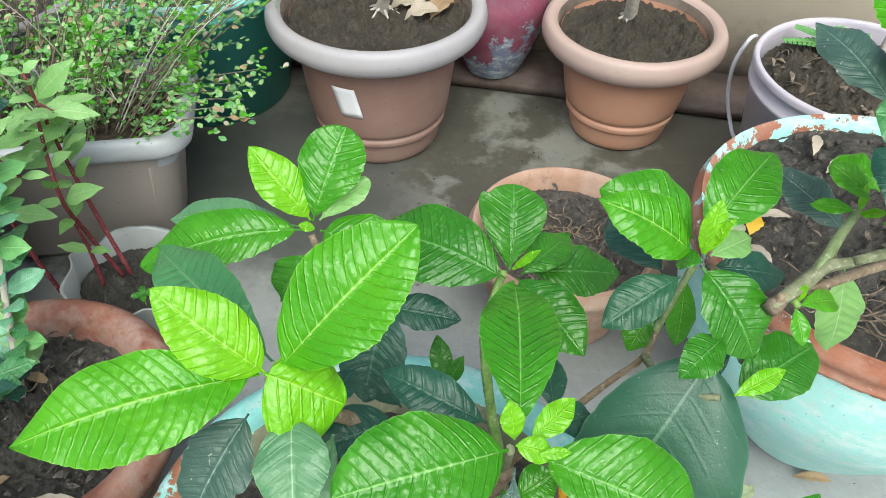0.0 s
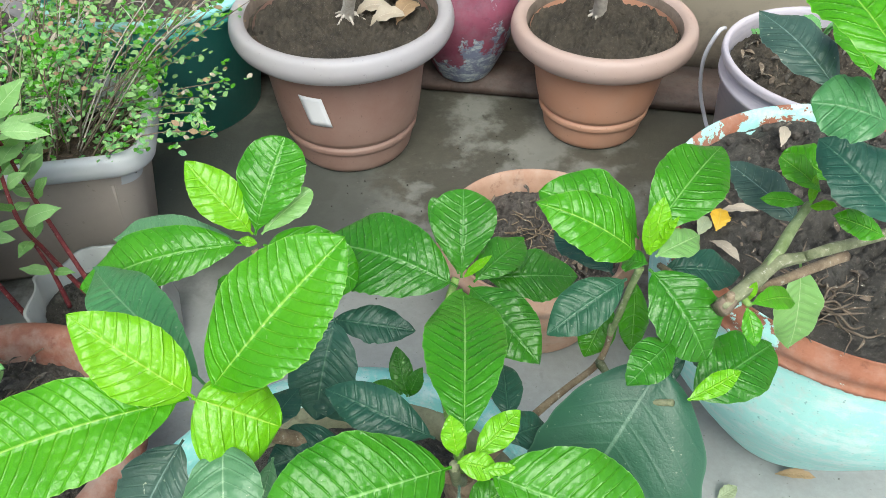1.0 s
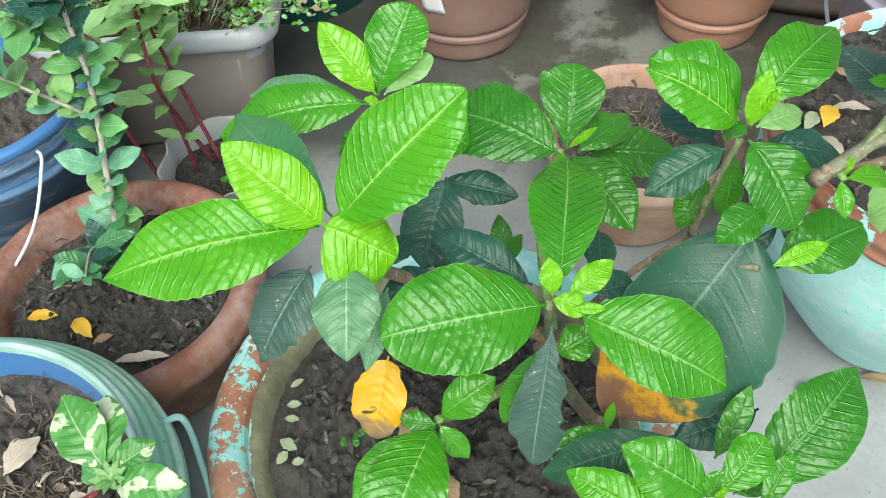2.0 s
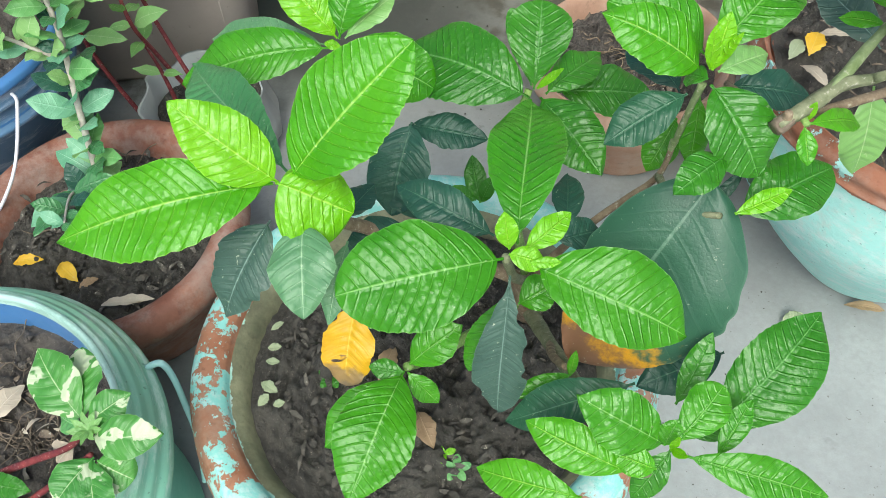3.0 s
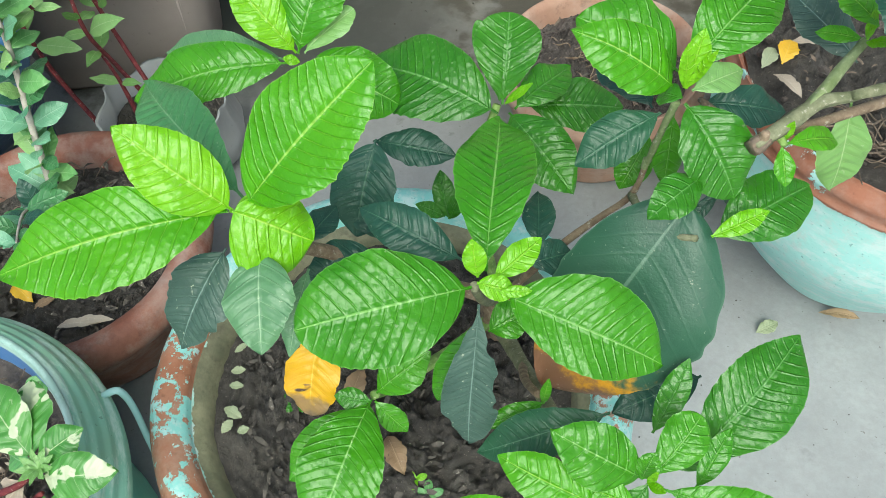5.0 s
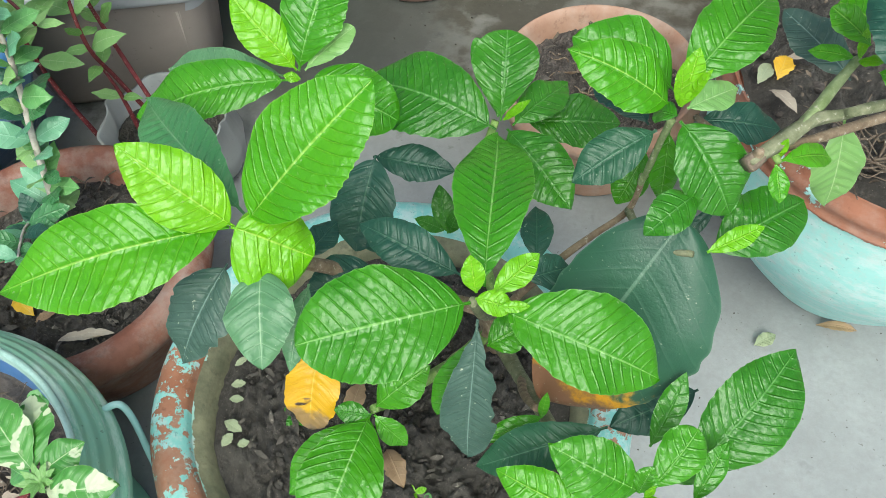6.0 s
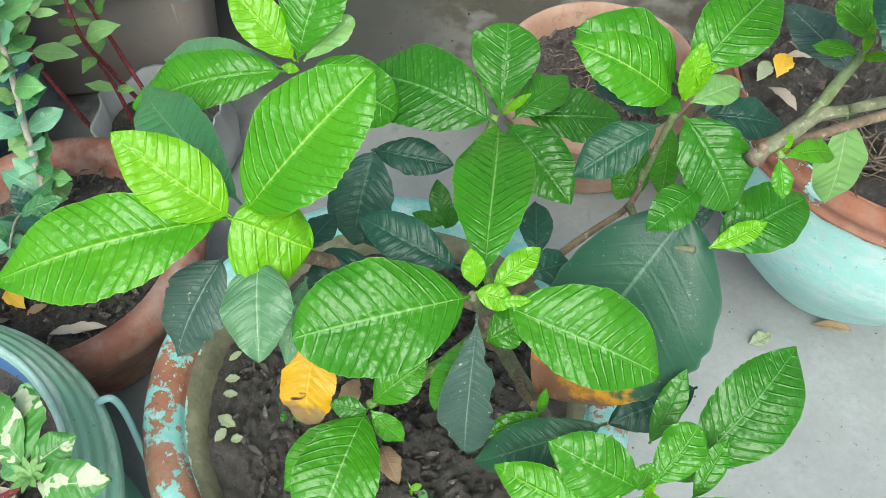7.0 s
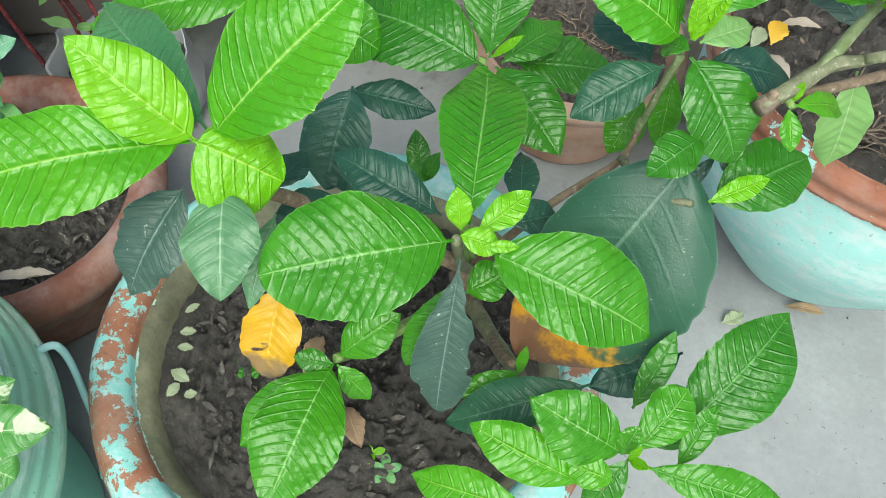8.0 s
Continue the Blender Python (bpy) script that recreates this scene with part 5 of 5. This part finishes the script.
# ---- fallen leaves, roots and litter ----
def fallen(at, length, width, turn, mat, label, group="fallen leaves", lift=0.006, curl=0.14, shape="ell"):
    a = radians(turn)
    d = Vector((math.cos(a), math.sin(a), 0)) * length / 2
    v, f, g, p = blade(-d + Vector((0, 0, lift * 0.3)), d + Vector((0, 0, lift)), width, shape, curl, (0.1, -0.2, 0.97), 0, 7, 24, 4, 0.0004, 0.35, 0.35, 0.04)
    ob = mesh_object("fallen_leaf", v, f, LEAF[mat])
    uv_layers(ob.data, g, p)
    ob.location = at
    return tagged(ob, label, "leaf", group)


YELLOW, DRYL, PALEL = "small yellow fallen leaf lying on the soil", "curled dry brown leaf lying on the soil", "bleached dry leaf lying on the soil"
fallen((0.356, 0.644, 0.334), 0.030, 0.020, 70, "petal", YELLOW)
fallen((0.339, 0.635, 0.334), 0.026, 0.014, 60, "seedleaf", "pale green fallen leaf lying on the soil")
fallen((0.379, 0.657, 0.334), 0.036, 0.010, -5, "straw", PALEL)
fallen((0.351, 0.599, 0.334), 0.038, 0.012, -60, "straw", PALEL)
fallen((0.382, 0.710, 0.334), 0.030, 0.012, -50, "dry", DRYL)
fallen((0.459, 0.783, 0.334), 0.035, 0.012, 70, "straw", PALEL)
fallen((0.469, 0.745, 0.334), 0.030, 0.012, 40, "straw", PALEL)
fallen((0.417, 0.545, 0.003), 0.030, 0.016, 30, "seedleaf", "pale dry leaf lying on the cement floor", lift=0.003, curl=0.05)
fallen((0.502, 0.566, 0.003), 0.045, 0.012, -10, "dry", "curled tan leaf lying on the cement floor")
fallen((-0.414, 0.457, 0.124), 0.042, 0.018, -35, "petal", YELLOW)
fallen((-0.468, 0.467, 0.124), 0.038, 0.014, 10, "petal", YELLOW)
fallen((-0.385, 0.445, 0.124), 0.024, 0.010, 30, "dry", DRYL)
fallen((-0.333, 0.420, 0.130), 0.050, 0.010, 10, "straw", PALEL)
fallen((-0.318, 0.424, 0.132), 0.044, 0.009, 4, "straw", PALEL)
fallen((-0.448, 0.618, 0.126), 0.022, 0.012, 70, "seedleaf", PALEL)
fallen((-0.425, 0.625, 0.126), 0.020, 0.008, 100, "straw", PALEL)
fallen((-0.394, 0.572, 0.126), 0.035, 0.012, -20, "dry", DRYL)
fallen((-0.332, 0.251, 0.240), 0.040, 0.022, 65, "straw", PALEL)
fallen((-0.299, 0.166, 0.235), 0.03, 0.02, 20, "petal", YELLOW)
for at, a, m in (((-0.023, 1.358, 0.226), 20, 'dry'), ((0.004, 1.306, 0.226), -35, 'dry'), ((-0.028, 1.268, 0.226), 5, 'straw'), ((0.025, 1.266, 0.226), 60, 'dry'), ((-0.003, 1.239, 0.226), 15, 'straw')):
    fallen(at, 0.062, 0.036, a, m, "large crumpled dry leaf lying in the brown pot", "dry leaves in the brown pot", 0.016, 0.25)
for at, L, w, a in (((-0.041, 0.380, 0.198), 0.02, 0.009, 50), ((-0.127, 0.350, 0.198), 0.018, 0.009, 10), ((-0.125, 0.335, 0.198), 0.018, 0.008, 0), ((-0.122, 0.309, 0.198), 0.026, 0.013, -25), ((-0.124, 0.296, 0.198), 0.018, 0.011, 60), ((-0.109, 0.294, 0.198), 0.014, 0.009, 20), ((-0.130, 0.373, 0.198), 0.018, 0.007, 40)):
    fallen(at, L * 0.78, w * 0.8, a, "seedleaf", "tiny pale leaflet lying on the dark soil", "pale leaflets on the soil", 0.002, 0.06)
for at, L, w, a in (((0.028, 0.281, 0.198), 0.04, 0.02, -60), ((-0.016, 0.339, 0.198), 0.04, 0.018, 80), ((-0.037, 0.288, 0.198), 0.018, 0.006, 30)):
    fallen(at, L, w, a, "dry", "curled dry leaf lying on the dark soil", "dry leaves on the soil", 0.008, 0.2)


def roots(name, centre, r, count, label, seed, material=TWIG, size=0.0011):
    ob = thing(name, centre, label, "roots")
    g = random.Random(seed)
    for k in range(count):
        a, d = g.uniform(0, 6.28), g.uniform(0, r)
        p = Vector((math.cos(a) * d, math.sin(a) * d, 0.010))
        path = [p]
        h = g.uniform(0, 6.28)
        for q in range(4):
            h += g.uniform(-0.9, 0.9)
            p = p + Vector((math.cos(h), math.sin(h), 0)) * g.uniform(0.006, 0.014)
            path.append(Vector((p.x, p.y, 0.008 + g.uniform(0, 0.010))))
        stem(ob, path, [size * g.uniform(0.6, 1.4)] * 4 + [size * 0.4], material, "root", 0.2, 5)
    return ob


roots("dead_roots", (0.219, 0.847, 0.126), 0.05, 26, "tangle of brown dead roots on dry soil", 3, BROWN_BARK, 0.0008)
roots("dead_roots", (0.410, 0.529, 0.334), 0.034, 30, "tangle of grey rootlets on the soil", 4, TWIG, 0.0009)
roots("dead_roots", (-0.307, 0.223, 0.228), 0.09, 110, "matted straw-coloured roots on the soil", 6, TWIG, 0.0005)
roots("dry_twigs", (-0.396, 0.577, 0.118), 0.09, 14, "dry twigs and roots strewn on the soil", 7, TWIG, 0.0010)


def flakes(name, centre, r, count, size, seed, mats, label):
    """Bits of rotten leaf and bark strewn over soil."""
    g = random.Random(seed)
    for mat in mats:
        bits = []
        for k in range(count):
            a, d, h, L = g.uniform(0, 6.283), r * math.sqrt(g.random()), g.uniform(0, 6.283), size * g.uniform(0.4, 1.5)
            at = Vector((math.cos(a) * d, math.sin(a) * d, g.uniform(0.0, 0.008)))
            bits.append(blade(at, at + Vector((math.cos(h), math.sin(h), g.uniform(-0.2, 0.4))) * L, L * g.uniform(0.12, 0.4), "ell", 0.2, (g.uniform(-0.6, 0.6), g.uniform(-0.6, 0.6), 0.8), 0, 3, 5, 1, 0.0, 0.3, 0.5, 0.05))
        ob = foliage(name, bits, mat, None)
        ob.location = centre
        tagged(ob, label, "leaf litter", kind="stuff")


flakes("leaf_litter", (0.016, 0.348, 0.192), 0.14, 300, 0.011, 21, (ROTTEN,), "dark rotten leaf bits strewn on the damp soil")
flakes("leaf_litter", (-0.392, 0.516, 0.120), 0.12, 220, 0.013, 22, (ROTTEN,), "dark rotten leaf bits in the red terracotta pot")
flakes("leaf_litter", (0.507, 0.652, 0.326), 0.17, 80, 0.012, 23, (ROTTEN, TWIG), "dry leaf bits in the turquoise pot")
flakes("leaf_litter", (-0.380, 0.162, 0.236), 0.15, 110, 0.014, 24, (TWIG, LEAF["straw"]), "straw and leaf bits in the aqua bucket")
flakes("leaf_litter", (0.622, 1.045, 0.264), 0.12, 80, 0.018, 25, (ROTTEN, TWIG), "dark dead leaf bits in the white bucket")
flakes("leaf_litter", (0.211, 0.843, 0.126), 0.10, 50, 0.014, 26, (ROTTEN, TWIG), "dead leaf bits in the small terracotta pot")


def seedling(at, size, count, mat, label):
    s = thing("seedling", at, label, "plant", "weed seedlings")
    stem(s, [(0, 0, -0.012), (0, 0, size * 0.5)], [0.001, 0.0007], SHOOT, "stem", 0.1, 5)
    for k in range(count):
        a = k * 6.283 / count + 0.4
        leaf(s, (0, 0, size * 0.5), (math.cos(a) * size, math.sin(a) * size, size * 0.6), size * 0.5, mat, "rnd", 0.1, veins=4, rows=12, cols=2, relief=0.0002)
    return s


seedling((0.059, 0.251, 0.192), 0.013, 5, "hedge", "tiny weed seedling with blue-green leaves")
seedling((-0.067, 0.325, 0.192), 0.014, 5, "deep", "tiny weed seedling in the dark soil")
seedling((0.047, 0.263, 0.195), 0.010, 3, "lime", "tiny yellow-green seedling in the dark soil")
seedling((-0.326, 0.667, 0.100), 0.016, 5, "deep", "small weed growing at the bag's edge")
seedling((-0.314, 0.700, 0.130), 0.014, 4, "deep", "small weed growing at the pot's edge")
seedling((-0.279, 0.310, 0.232), 0.016, 4, "hedge", "small weed seedling in the bucket")


def crumbs(name, centre, r, count, size, seed, material, label):
    """Loose clods and crumbs scattered over soil, one mesh."""
    g = random.Random(seed)
    bm = bmesh.new()
    for k in range(count):
        a, d = g.uniform(0, 6.283), r * math.sqrt(g.random())
        s = size * g.uniform(0.4, 1.6)
        m = Matrix.Translation((math.cos(a) * d, math.sin(a) * d, 0)) @ Euler((g.random() * 6, g.random() * 6, 0)).to_matrix().to_4x4() @ Matrix.Diagonal((s, s * g.uniform(0.5, 1), s * g.uniform(0.4, 0.9), 1))
        bmesh.ops.create_icosphere(bm, subdivisions=1, radius=1, matrix=m)
    me = bpy.data.meshes.new(name)
    bm.to_mesh(me)
    bm.free()
    me.materials.append(material)
    ob = new(name, me)
    ob.location = centre
    return tagged(ob, label, "soil crumbs", kind="stuff")


crumbs("soil_crumbs", (0.016, 0.348, 0.196), 0.14, 420, 0.0030, 1, SOIL, "dark clods of damp soil in the chipped pot")
crumbs("soil_crumbs", (0.507, 0.652, 0.328), 0.17, 220, 0.0045, 2, SOIL_DRY, "loose clods of dry soil in the turquoise pot")
crumbs("soil_crumbs", (-0.381, 0.509, 0.124), 0.13, 220, 0.0035, 3, SOIL, "loose clods of soil in the red terracotta pot")
crumbs("soil_crumbs", (-0.38, 0.166, 0.238), 0.16, 220, 0.0035, 4, SOIL_DRY, "loose clods of soil in the aqua bucket")
crumbs("soil_crumbs", (0.211, 0.843, 0.130), 0.10, 140, 0.0035, 5, SOIL_DRY, "loose clods of dry soil in the small terracotta pot")
crumbs("grit", (0.20, 1.05, 0.001), 0.30, 160, 0.0011, 6, SOIL, "grit and soil crumbs on the cement floor")
crumbs("grit", (0.40, 0.35, 0.000), 0.28, 60, 0.0008, 7, SOIL, "grit and soil crumbs on the cement floor")
